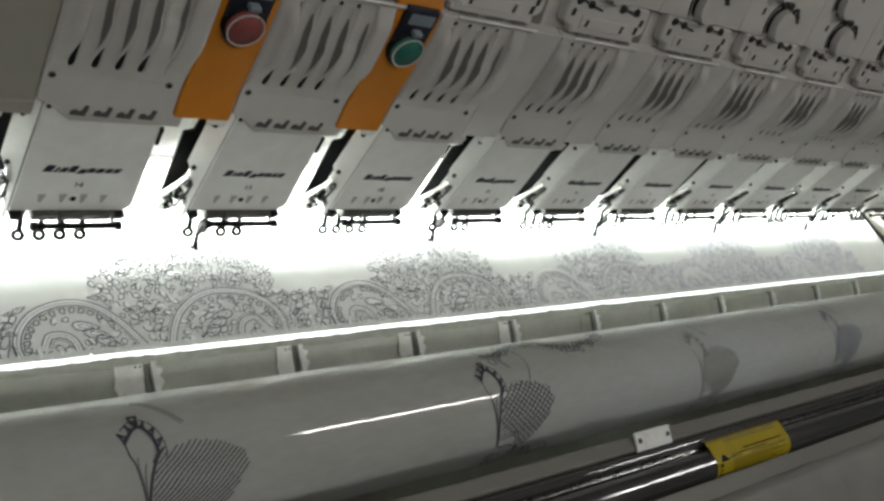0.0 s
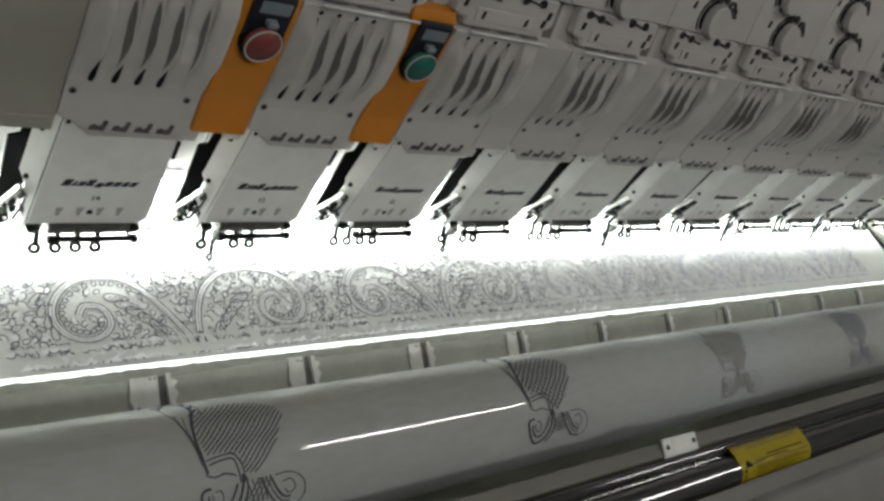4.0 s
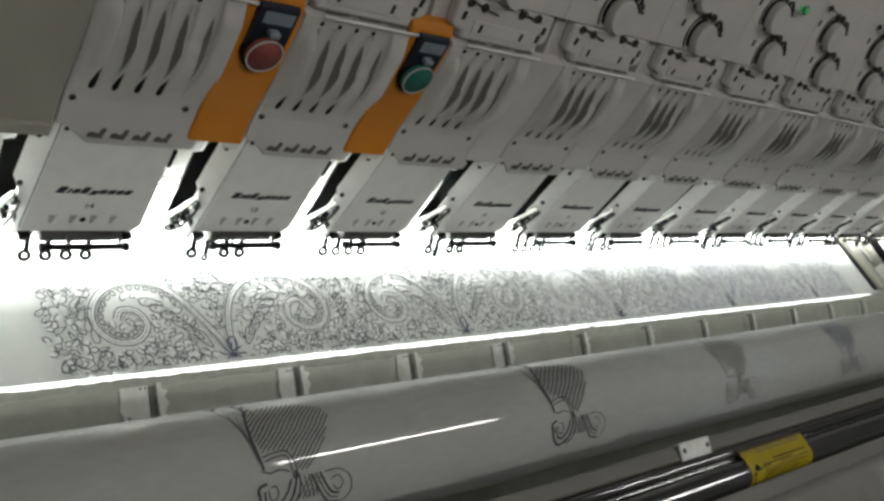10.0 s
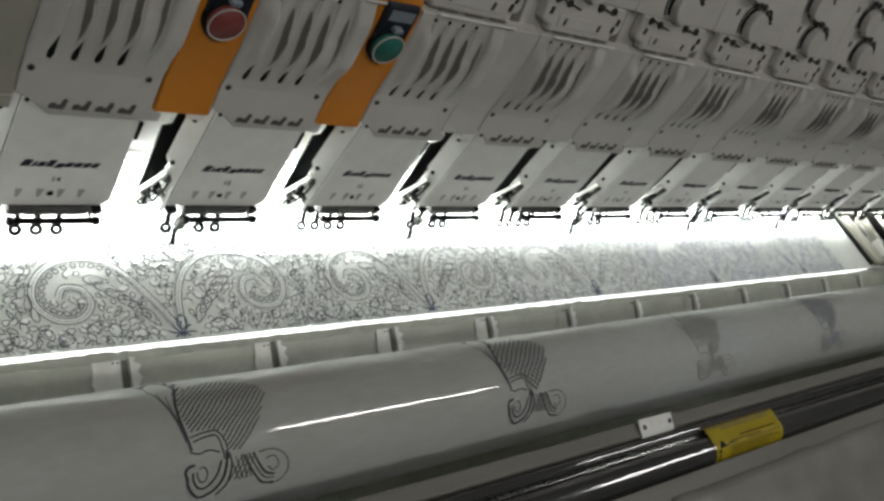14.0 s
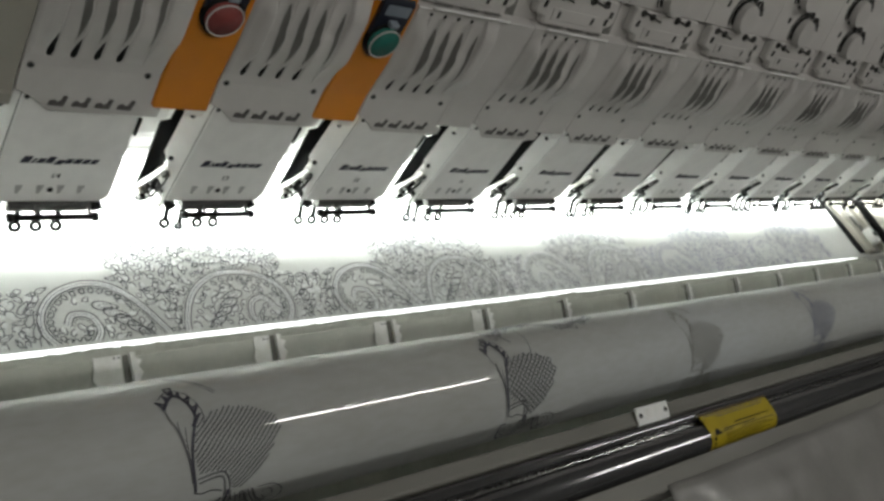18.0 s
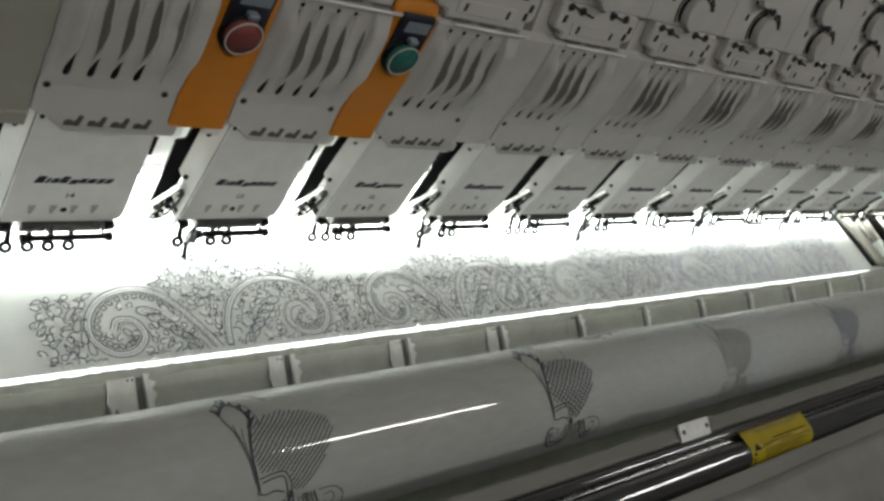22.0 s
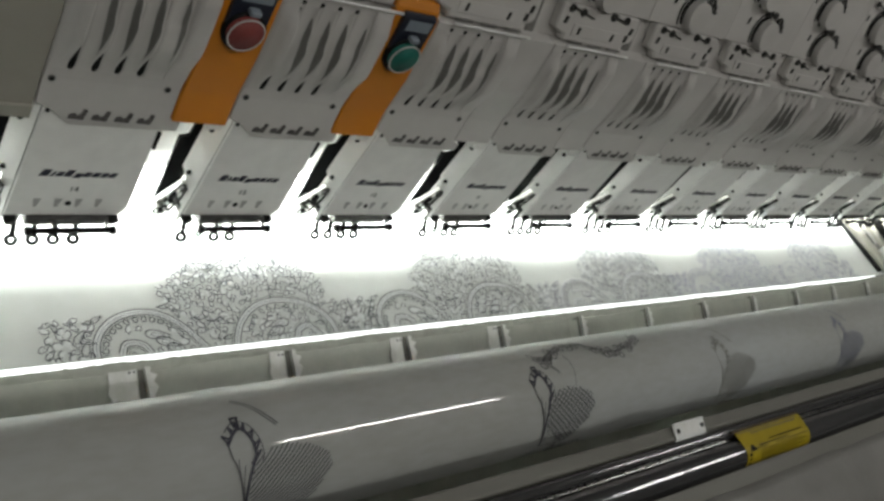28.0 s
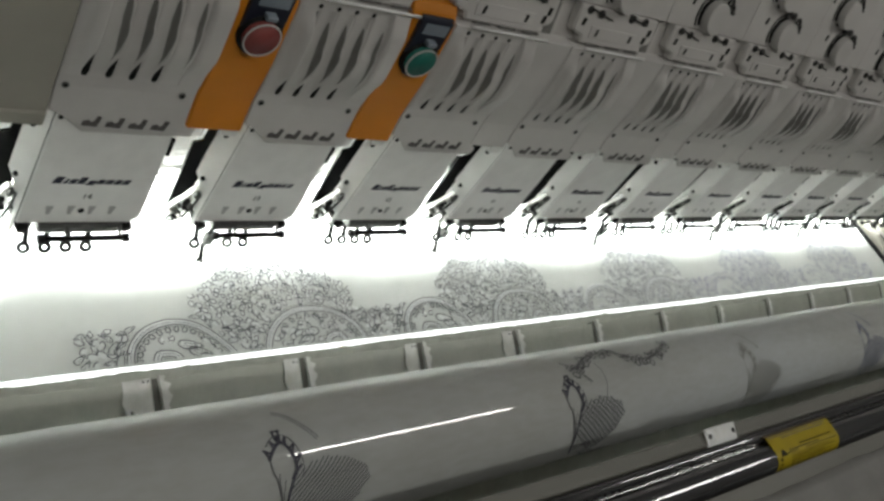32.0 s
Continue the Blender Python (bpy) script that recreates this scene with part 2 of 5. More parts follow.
def rod(a, b, r, bm=None, seg=12, r2=None):
    bm = bm or bmesh.new()
    a, b = Vector(a), Vector(b)
    q = (b - a).to_track_quat("Z", "Y").to_matrix().to_4x4()
    bmesh.ops.create_cone(bm, cap_ends=True, segments=seg, radius1=r, radius2=r if r2 is None else r2, depth=(b - a).length, matrix=Matrix.Translation((a + b) / 2) @ q)
    return bm


def ring(centre, normal, r, w, bm=None, seg=16, tube=6):
    """A torus."""
    bm = bm or bmesh.new()
    q = Matrix.Translation(centre) @ Vector(normal).to_track_quat("Z", "Y").to_matrix().to_4x4()
    rows = []
    for i in range(seg):
        a = 2 * math.pi * i / seg
        rows.append([bm.verts.new(q @ Vector(((r + w * math.cos(b)) * math.cos(a), (r + w * math.cos(b)) * math.sin(a), w * math.sin(b)))) for b in [2 * math.pi * j / tube for j in range(tube)]])
    for i in range(seg):
        for j in range(tube):
            bm.faces.new((rows[i][j], rows[(i + 1) % seg][j], rows[(i + 1) % seg][(j + 1) % tube], rows[i][(j + 1) % tube]))
    return bm


def loft(sections, closed=False, bm=None):
    """Joins rows of points with quads."""
    bm = bm or bmesh.new()
    rows = [[bm.verts.new(p) for p in s] for s in sections]
    for a, b in zip(rows, rows[1:]):
        n = len(a)
        for i in range(n if closed else n - 1):
            bm.faces.new((a[i], a[(i + 1) % n], b[(i + 1) % n], b[i]))
    return bm


def writing(text, size, m, mat, parent, name="lettering", italic=0.0):
    """Flat letters with the built-in font, turned into a mesh."""
    cu = bpy.data.curves.new(name, "FONT")
    cu.body, cu.size, cu.align_x, cu.align_y, cu.extrude, cu.shear = text, size, "CENTER", "CENTER", 0.0002, italic
    tmp = bpy.data.objects.new(name, cu)
    me = bpy.data.meshes.new_from_object(tmp)
    bpy.data.objects.remove(tmp)
    me.transform(m)
    me.materials.clear()
    me.materials.append(mat)
    ob = new(name, me)
    ob.parent = parent
    return ob


# ---- the hall ----
def hall():
    # unseen shell of the hall; walls and ceiling stay pale to bounce light
    tagged(obj("floor", box(-4, 6, -5, 4, -0.1, 0.0), M["floor"]), "grey concrete workshop floor under the machine", "floor", kind="structure")
    tagged(obj("ceiling", box(-4, 6, -5, 4, 3.0, 3.1), M["wall"]), "plain pale grey workshop ceiling", "ceiling", kind="structure")
    for nm, b in (("wall_north", (-4, 6, 4, 4.15)), ("wall_south", (-4, 6, -5.15, -5)), ("wall_west", (-4.15, -4, -5, 4)), ("wall_east", (6, 6.15, -5, 4))):
        tagged(obj(nm, box(*b, 0, 3.0), M["wall"]), "plain grey workshop wall", "wall", kind="structure")


def ceiling_tube(x, y):
    t = thing("ceiling_light", pose(x, y, 3.0), "long white light fitting on the hall ceiling, switched on", "ceiling lamp", "ceiling light fittings")
    part("housing", box(-0.55, 0.55, -0.075, 0.075, -0.035, 0.0, 0.006), M["white"], t)
    part("diffuser", box(-0.50, 0.50, -0.055, 0.055, -0.052, -0.034, 0.004), M["tube"], t, "glowing white diffuser")


hall()
ceiling_tube(1.75, -0.70)
# added fitting that holds the unseen fill lamp
ceiling_tube(-0.45, -1.45)


# ---- the machine's long beam and table ----
def machine_frame():
    b = thing("machine_beam", pose(0, 0, 0), "long grey painted beam that carries the sewing heads", "machine frame", kind="structure")
    part("beam", box(-1.2, 3.4, 0.11, 0.32, 1.03, 1.60, 0.01), M["filler"], b)
    part("beam_leg", box(-1.2, -1.0, 0.12, 0.31, 0.0, 1.03, 0.01), M["filler"], b)
    part("beam_leg", box(3.2, 3.4, 0.12, 0.31, 0.0, 1.03, 0.01), M["filler"], b)
    part("led_housing", box(-1.1, 3.3, 0.0452, 0.0480, 0.9915, 0.9940, 0.0004), M["white"], b, "white channel with the LED strip")
    t = thing("machine_table", pose(0, 0, 0), "long white work table under the stretched fabric", "table", kind="structure")
    part("tabletop", box(-1.2, 3.4, -0.103, 0.45, 0.870, 0.8975, 0.002), M["white"], t)
    # fabric edge drawn as a glowing strip, for the strong light it catches
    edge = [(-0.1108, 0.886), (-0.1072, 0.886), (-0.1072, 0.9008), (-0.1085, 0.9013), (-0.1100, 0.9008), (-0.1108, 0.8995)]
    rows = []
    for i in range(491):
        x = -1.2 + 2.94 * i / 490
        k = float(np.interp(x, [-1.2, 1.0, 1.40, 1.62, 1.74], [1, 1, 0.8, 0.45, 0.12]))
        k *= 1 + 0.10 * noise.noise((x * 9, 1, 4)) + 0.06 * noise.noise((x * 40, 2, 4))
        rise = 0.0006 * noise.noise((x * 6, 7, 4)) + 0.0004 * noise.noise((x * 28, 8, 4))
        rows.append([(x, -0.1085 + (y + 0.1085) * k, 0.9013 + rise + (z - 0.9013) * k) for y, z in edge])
    part("glowing_edge", loft(rows, closed=True), M["edgeglow"], t, "front edge strip glowing in place of strong light")
    part("front_shelf", prism([(-0.1138, 0.892), (-0.1138, 0.884), (-0.32, 0.775), (-0.32, 0.783)], -1.2, 3.4, "x"), M["shelf"], t, "sloping grey-green sheet metal apron")
    for x in (-1.1, 0.4, 1.8, 3.2):
        part("table_leg", box(x - 0.03, x + 0.03, 0.1, 0.16, 0, 0.87, 0.004), M["filler"], t)
        part("table_leg", box(x - 0.03, x + 0.03, -0.31, -0.25, 0, 0.79, 0.004), M["filler"], t)
    # ragged fabric selvedge hanging over the apron just below the glowing edge
    rows = []
    x = -1.0
    while x < 1.79:
        w = 0.0030 + 0.0018 * noise.noise((x * 8, 0, 0)) + 0.0016 * noise.noise((x * 30, 9, 0))
        lift = 0.0008 + 0.0007 * noise.noise((x * 25, 3, 0))
        ragged = max(-0.0006, 0.0030 * noise.noise((x * 13, 5, 0)) + 0.0032 * noise.noise((x * 55, 6, 0)) + 0.0026 * noise.noise((x * 130, 8, 0)))
        rows.append([(x, -0.1112, 0.8982 + lift + ragged), (x, -0.1125, 0.8975 + lift), (x, -0.1142 - w * 0.5, 0.8950 - w * 0.25 + lift), (x, -0.1142 - w, 0.8922 - w * 0.53)])
        x += 0.0025
    part("fabric_selvedge", loft(rows), M["fringe"], t, "ragged dusty fabric edge", True)


def bed_bracket(x, bent=False, painted=False):
    t = thing("bed_bracket", pose(x, -0.1145, 0.893), ("far bracket dimmed to grey-green, with a pale flange" if painted else "pale painted bracket") + " on the sloping apron" + (" with a bent shiny corner" if bent else ""), "bracket", "brackets along the apron")
    def on_slope(outline, h0, h1, bevel=0.0):
        """Plate lying on the apron: outline across and down the slope."""
        bm = prism([(p, -q) for p, q in outline], h0, h1, "z", bevel)
        for v in bm.verts:
            v.co.z += 0.53 * v.co.y
        return bm
    slim = 0.0 if bent else 0.0085
    # far plates take the apron's tone, in place of weaker light there
    part("plate", on_slope([(0.0005 + slim, 0.0), (0.0275, 0.0), (0.0285, 0.03), (0.0300, 0.085), *([(0.0150, 0.085), (0.0125, 0.032), (0.0080, 0.0255), (0.0020, 0.0245)] if bent else [(0.0080 + slim, 0.085), (0.0060 + slim, 0.034), (0.0020 + slim, 0.028)]), (-0.0010 + slim, 0.0200), (0.0010 + slim, 0.0120)], 0.0, 0.0004 if painted else 0.0014, 0.0001 if painted else 0.0004), M["shelf" if painted else "bracket"], t)
    if bent:
        # dark patch in place of the shade in the notch
        part("foot_slot", on_slope([(0.0010, 0.0262), (0.0076, 0.0268), (0.0110, 0.034), (0.0130, 0.07), (0.0020, 0.07)], 0.0, 0.0014), M["shadesheet"], t, "dark patch for the shaded notch at the foot")
    # flat dark strip standing in for the shade beside the plate
    part("gap_strip", on_slope([(0.0290, 0.0010), (0.0355, 0.0020), (0.0372, 0.085), (0.0306, 0.085)], 0.0, 0.0006), M["shadesheet"], t, "dark strip coloured as the shade beside the plate")
    part("side_flange", on_slope([(0.0345, 0.0020), (0.0410, 0.0030), (0.0392, 0.0070), (0.0462, 0.0100), (0.0425, 0.0150), (0.0468, 0.0200), (0.0422, 0.0270), (0.0450, 0.0340), (0.0405, 0.0400), (0.0370, 0.0300)], 0.0, 0.0050, 0.0004), M["bracket"], t, "narrow flange with a ragged worn edge")
    for k in range(2):
        p, q = 0.0205 + 0.0045 * k, 0.0045
        part("screw", rod((p, -q, -0.53 * q + 0.0010), (p, -q - 0.0004, -0.53 * q + 0.0022), 0.0011, seg=8), M["gunmetal"], t)
    # corner coloured white in place of the glint on bent metal
    if bent:
        part("bent_corner", on_slope([(0.0005, 0.0255), (0.0068, 0.0262), (0.0030, 0.0340)], 0.0012, 0.0050, 0.0005), M["label"], t, "bent metal corner, whitened for its glint")


machine_frame()
for k in range(-2, 12):
    bed_bracket(0.0345 + 0.1622 * k, k == 0, k > 3)


# ---- sewing heads ----
BASE = 0.93  # height of each head's origin
NEEDLES = [-0.0294 + 0.0185 * k for k in range(4)]


def lift(bm, dz=-BASE):
    bmesh.ops.translate(bm, verts=bm.verts, vec=(0, 0, dz))
    return bm


def sewing_head():
    h = thing("sewing_head", pose(0, 0, BASE), "white four-needle embroidery head with a blue printed mark", "sewing head", "row of sewing heads")
    add = lambda name, bm, mat, label="", smooth=False, parent=h: part(name, lift(bm), mat, parent, label, smooth)
    # face plate with clipped lower right corner
    o = [(-0.0505, 0.9775), (0.050, 0.9775), (0.0535, 0.983), (0.0562, 0.984), (0.0530, 1.050), (0.0480, 1.110), (-0.0505, 1.110)]
    face = add("face_plate", prism(o, 0.0, 0.006, "y", 0.0012), M["plate"])
    add("body", box(-0.0495, 0.1145, 0.058, 0.080, 0.9018, 1.13, 0.001), M["white"])
    add("web_panel", box(0.0605, 0.1130, 0.0545, 0.0575, 0.9018, 1.13, 0.001), M["white"])
    add("core", box(-0.049, 0.046, 0.0065, 0.030, 0.980, 1.124), M["white"])
    add("arm", box(-0.045, 0.085, 0.080, 0.112, 1.04, 1.13, 0.002), M["white"])
    # left side panel, folded back from the plate's edge and cut away round the lever
    rows = []
    for z, x in ((0.966, -0.0530), (0.998, -0.0540), (1.020, -0.0585), (1.028, -0.0628), (1.125, -0.0628)):
        y = 0.001 + (-0.0514 - x) * 1.65
        rows.append([(-0.0514, 0.001, z), (x, y, z), (x + 0.0012, y + 0.0012, z), (-0.0502, 0.0022, z)])
    add("side_panel", loft(rows, closed=True), M["white"], "folded white side panel")
    add("panel_seam", box(-0.0513, -0.0506, 0.0012, 0.0030, 0.978, 1.110), M["black"], "thin dark seam")
    for z in (1.0855, 1.0275):
        add("screw", rod((-0.0578, 0.0122, z), (-0.0600, 0.0108, z), 0.0023, seg=10), M["black"])
    add("screw", rod((0.084, 0.0585, 0.968), (0.084, 0.0565, 0.968), 0.002, seg=10), M["dark"])
    add("slot_cover", prism([(0.0528, 1.0660), (0.0556, 1.0665), (0.0546, 1.0870), (0.0512, 1.0870)], 0.001, 0.004, "y", 0.0004), M["black"], "short black slot")
    # black channel on the right
    bm = prism([(0.0945, 0.9735), (0.1120, 0.9660), (0.1120, 1.125), (0.1000, 1.125), (0.0970, 1.0640), (0.0880, 1.0610)], 0.0245, 0.0275, "y", 0.0005)
    add("needle_channel", bm, M["black"], "black vertical guide channel")
    # printed mark: plain slanted bars in place of the maker's name
    x = -0.034
    for i, w in enumerate((0.0075, 0.0030, 0.0062, 0.0065, 0.0066, 0.0064, 0.0066, 0.0058, 0.0060)):
        tall = 0.0078 if i in (0, 3) else 0.0054
        z = 1.0300 - (0.0015 if i == 4 else 0)
        o = [(x, z), (x + w - 0.0004, z), (x + w + 0.0022, z + tall), (x + 0.0030, z + tall)]
        add("printed_mark", prism(o, -0.0005, 0.0002, "y"), M["ink"], "dark blue slanted printed bar")
        x += w + 0.0012
    add("centre_hole", rod((-0.0002, 0.002, 0.9948), (-0.0002, -0.0006, 0.9948), 0.0028, seg=12), M["black"])
    for k in range(4):
        xx = -0.027 + 0.0178 * k
        add("faint_mark", prism([(xx - 0.0018, 0.990), (xx + 0.0006, 0.990), (xx + 0.0028, 1.0005), (xx - 0.0036, 1.0005)], -0.0004, 0.0002, "y"), M["greyink"], "faint grey printed mark")
    add("screw", rod((-0.0465, 0.003, 1.1062), (-0.0465, -0.0012, 1.1062), 0.0019, seg=10), M["dark"])
    # lower edge: dark rail, two rubber stops, thread bar
    add("lower_rail", box(-0.0315, 0.040, -0.003, 0.012, 0.9665, 0.9770, 0.0015), M["gunmetal"])
    add("lower_lip", box(-0.050, 0.052, 0.006, 0.026, 0.9705, 0.9775, 0.001), M["dark"])
    for xx in (-0.044, 0.0465):
        add("rubber_stop", rod((xx, -0.003, 0.9730), (xx, 0.010, 0.9730), 0.0052, seg=12), M["black"], "", True)
    add("thread_bar", rod((-0.030, -0.0105, 0.9690), (0.0470, -0.0105, 0.9690), 0.0030, seg=10), M["black"], "", True)
    for xx in (-0.0300, 0.0450):
        add("bar_collar", rod((xx - 0.0025, -0.0105, 0.9690), (xx + 0.0025, -0.0105, 0.9690), 0.0044, seg=10), M["black"], "", True)
    for xx in (-0.0080, 0.0395):
        add("bar_hanger", prism([(-0.0120, 0.9680), (-0.0090, 0.9680), (0.0010, 0.9780), (-0.0020, 0.9780)], xx - 0.0014, xx + 0.0014, "x"), M["gunmetal"])
    # trimming lever beside the channel, its face leaning forwards at the top
    def lever(name, bm, mat, label="", smooth=False):
        for v in bm.verts:
            v.co.y += (0.985 - v.co.z) * 0.20
        add(name, bm, mat, label, smooth)
    lever("trimmer_arm", prism([(-0.0765, 0.9690), (-0.0730, 0.9630), (-0.0660, 0.9610), (-0.0580, 0.9660), (-0.0555, 0.9860), (-0.0570, 1.0130), (-0.0622, 1.0180), (-0.0662, 1.0040), (-0.0740, 0.9840)], 0.0130, 0.0200, "y", 0.0012), M["polished"], "bright polished trimming lever")
    lever("pivot_disc", rod((-0.0690, 0.020, 0.9735), (-0.0690, 0.0075, 0.9735), 0.0078, seg=24), M["polished"])
    lever("pivot_ring", ring((-0.0690, 0.0078, 0.9735), (0, 1, 0), 0.0068, 0.0010, seg=20), M["black"], "", True)
    lever("pivot_screw", rod((-0.0690, 0.009, 0.9735), (-0.0690, 0.0055, 0.9735), 0.0026, seg=12), M["black"])
    lever("lever_slot", prism([(-0.0655, 0.9890), (-0.0615, 0.9880), (-0.0600, 0.9975), (-0.0640, 0.9985)], 0.0105, 0.0135, "y", 0.0008), M["black"])
    lever("lever_screw", rod((-0.0600, 0.014, 0.9830), (-0.0600, 0.0105, 0.9830), 0.0026, seg=10), M["black"])
    lever("lever_screw", rod((-0.0668, 0.014, 0.9865), (-0.0668, 0.0105, 0.9865), 0.0018, seg=10), M["dark"])
    lever("lever_cap", prism([(-0.0630, 1.0065), (-0.0585, 1.0050), (-0.0570, 1.0120), (-0.0600, 1.0185), (-0.0625, 1.0150)], 0.0085, 0.0130, "y", 0.0012), M["dark"], "dark lever cap")
    lever("lever_edge", prism([(-0.0572, 0.9660), (-0.0556, 0.9665), (-0.0532, 0.9870), (-0.0548, 1.0100), (-0.0562, 1.0100), (-0.0550, 0.9870)], 0.0100, 0.0130, "y", 0.0004), M["dark"], "dark lever edge")
    return h


def presser(x, parent):
    """A presser foot: cranked shank with a ring at its end."""
    bm = rod((x, 0.0205, 0.974 - BASE), (x, 0.0205, 0.9475 - BASE), 0.0027, seg=8)
    rod((x, 0.0210, 0.9485 - BASE), (x - 0.0012, 0.0112, 0.9355 - BASE), 0.0026, bm, 8)
    foot = part("presser_foot", bm, M["black"], parent, "", True)
    part("foot_ring", ring((x - 0.0018, 0.0095, 0.9315 - BASE), (-0.25, -0.75, 0.6), 0.0040, 0.0021), M["black"], foot, "", True)
    return foot


def active_presser(x, parent):
    """The working foot: long shank, clamp block and needle; slides up and down."""
    bm = rod((x, 0.0205, 1.006 - BASE), (x, 0.0205, 0.9485 - BASE), 0.0026, seg=8)
    rod((x, 0.0210, 0.9495 - BASE), (x - 0.0012, 0.0120, 0.9390 - BASE), 0.0024, bm, 8)
    foot = part("needle_bar", bm, M["black"], parent, "working needle bar", True)
    part("needle_clamp", box(x - 0.0040, x + 0.0060, 0.0150, 0.0240, 0.9560 - BASE, 0.970 - BASE, 0.001), M["dark"], foot)
    part("foot_ring", ring((x - 0.0018, 0.0105, 0.9355 - BASE), (-0.25, -0.75, 0.6), 0.0024, 0.0016), M["black"], foot, "", True)
    part("needle", rod((x + 0.003, 0.0200, 0.9560 - BASE), (x + 0.003, 0.0200, 0.934 - BASE), 0.0009, seg=6, r2=0.0003), M["steel"], foot)
    return foot


ACTIVE = []
master = sewing_head()
heads = {0: master}
for n in range(-1, 17):
    if n:
        heads[n] = copy_thing(master, pose(n * D, 0, BASE))
for n, h in heads.items():
    for k, x in enumerate(NEEDLES):
        if n % 2 and k == 1:
            ACTIVE.append(active_presser(x, h))
        else:
            presser(x, h)
    if 0 <= n <= 2:
        writing(str(14 - n), 0.0085, Matrix.Translation((-0.0002, -0.0004, 1.0135 - BASE)) @ Matrix.Rotation(radians(90), 4, "X"), M["dark"], h, "head_number")
    else:
        part("head_number", prism([(-0.003, 1.0108 - BASE), (0.003, 1.0108 - BASE), (0.003, 1.0158 - BASE), (-0.003, 1.0158 - BASE)], -0.0004, 0.0002, "y"), M["greyink"], h, "illegible printed number")


# ---- louvred covers above the heads ----
COVER = [(-0.0022, 1.0935), (-0.0024, 1.105), (0.0002, 1.120), (0.0026, 1.137), (0.0030, 1.180), (0.0060, 1.207), (0.0100, 1.236), (0.0116, 1.2455)]


def cover_y(z):
    return float(np.interp(z, [p[1] for p in COVER], [p[0] for p in COVER]))


SLITS = [-0.0400 + 0.0180 * k for k in range(4)]


def ease(q):
    q = min(1.0, max(0.0, q))
    return q * q * (3 - 2 * q)


def swell(z, drop=True):
    """How far the ribs stand out from the cover's plane; the vanes step back near the top."""
    b = 0.0104 * ease((z - 1.149) / 0.040)
    if drop:
        b -= 0.0040 * ease((z - 1.199) / 0.009) + 0.0030 * ease((z - 1.212) / 0.024)
    return b


def slit_width(z):
    """Tear-shaped air slit: wide at the foot, thin above."""
    return float(np.interp(z, [1.1475, 1.150, 1.156, 1.164, 1.174, 1.205, 1.236], [0.0030, 0.0056, 0.0054, 0.0046, 0.0036, 0.0032, 0.0026]))


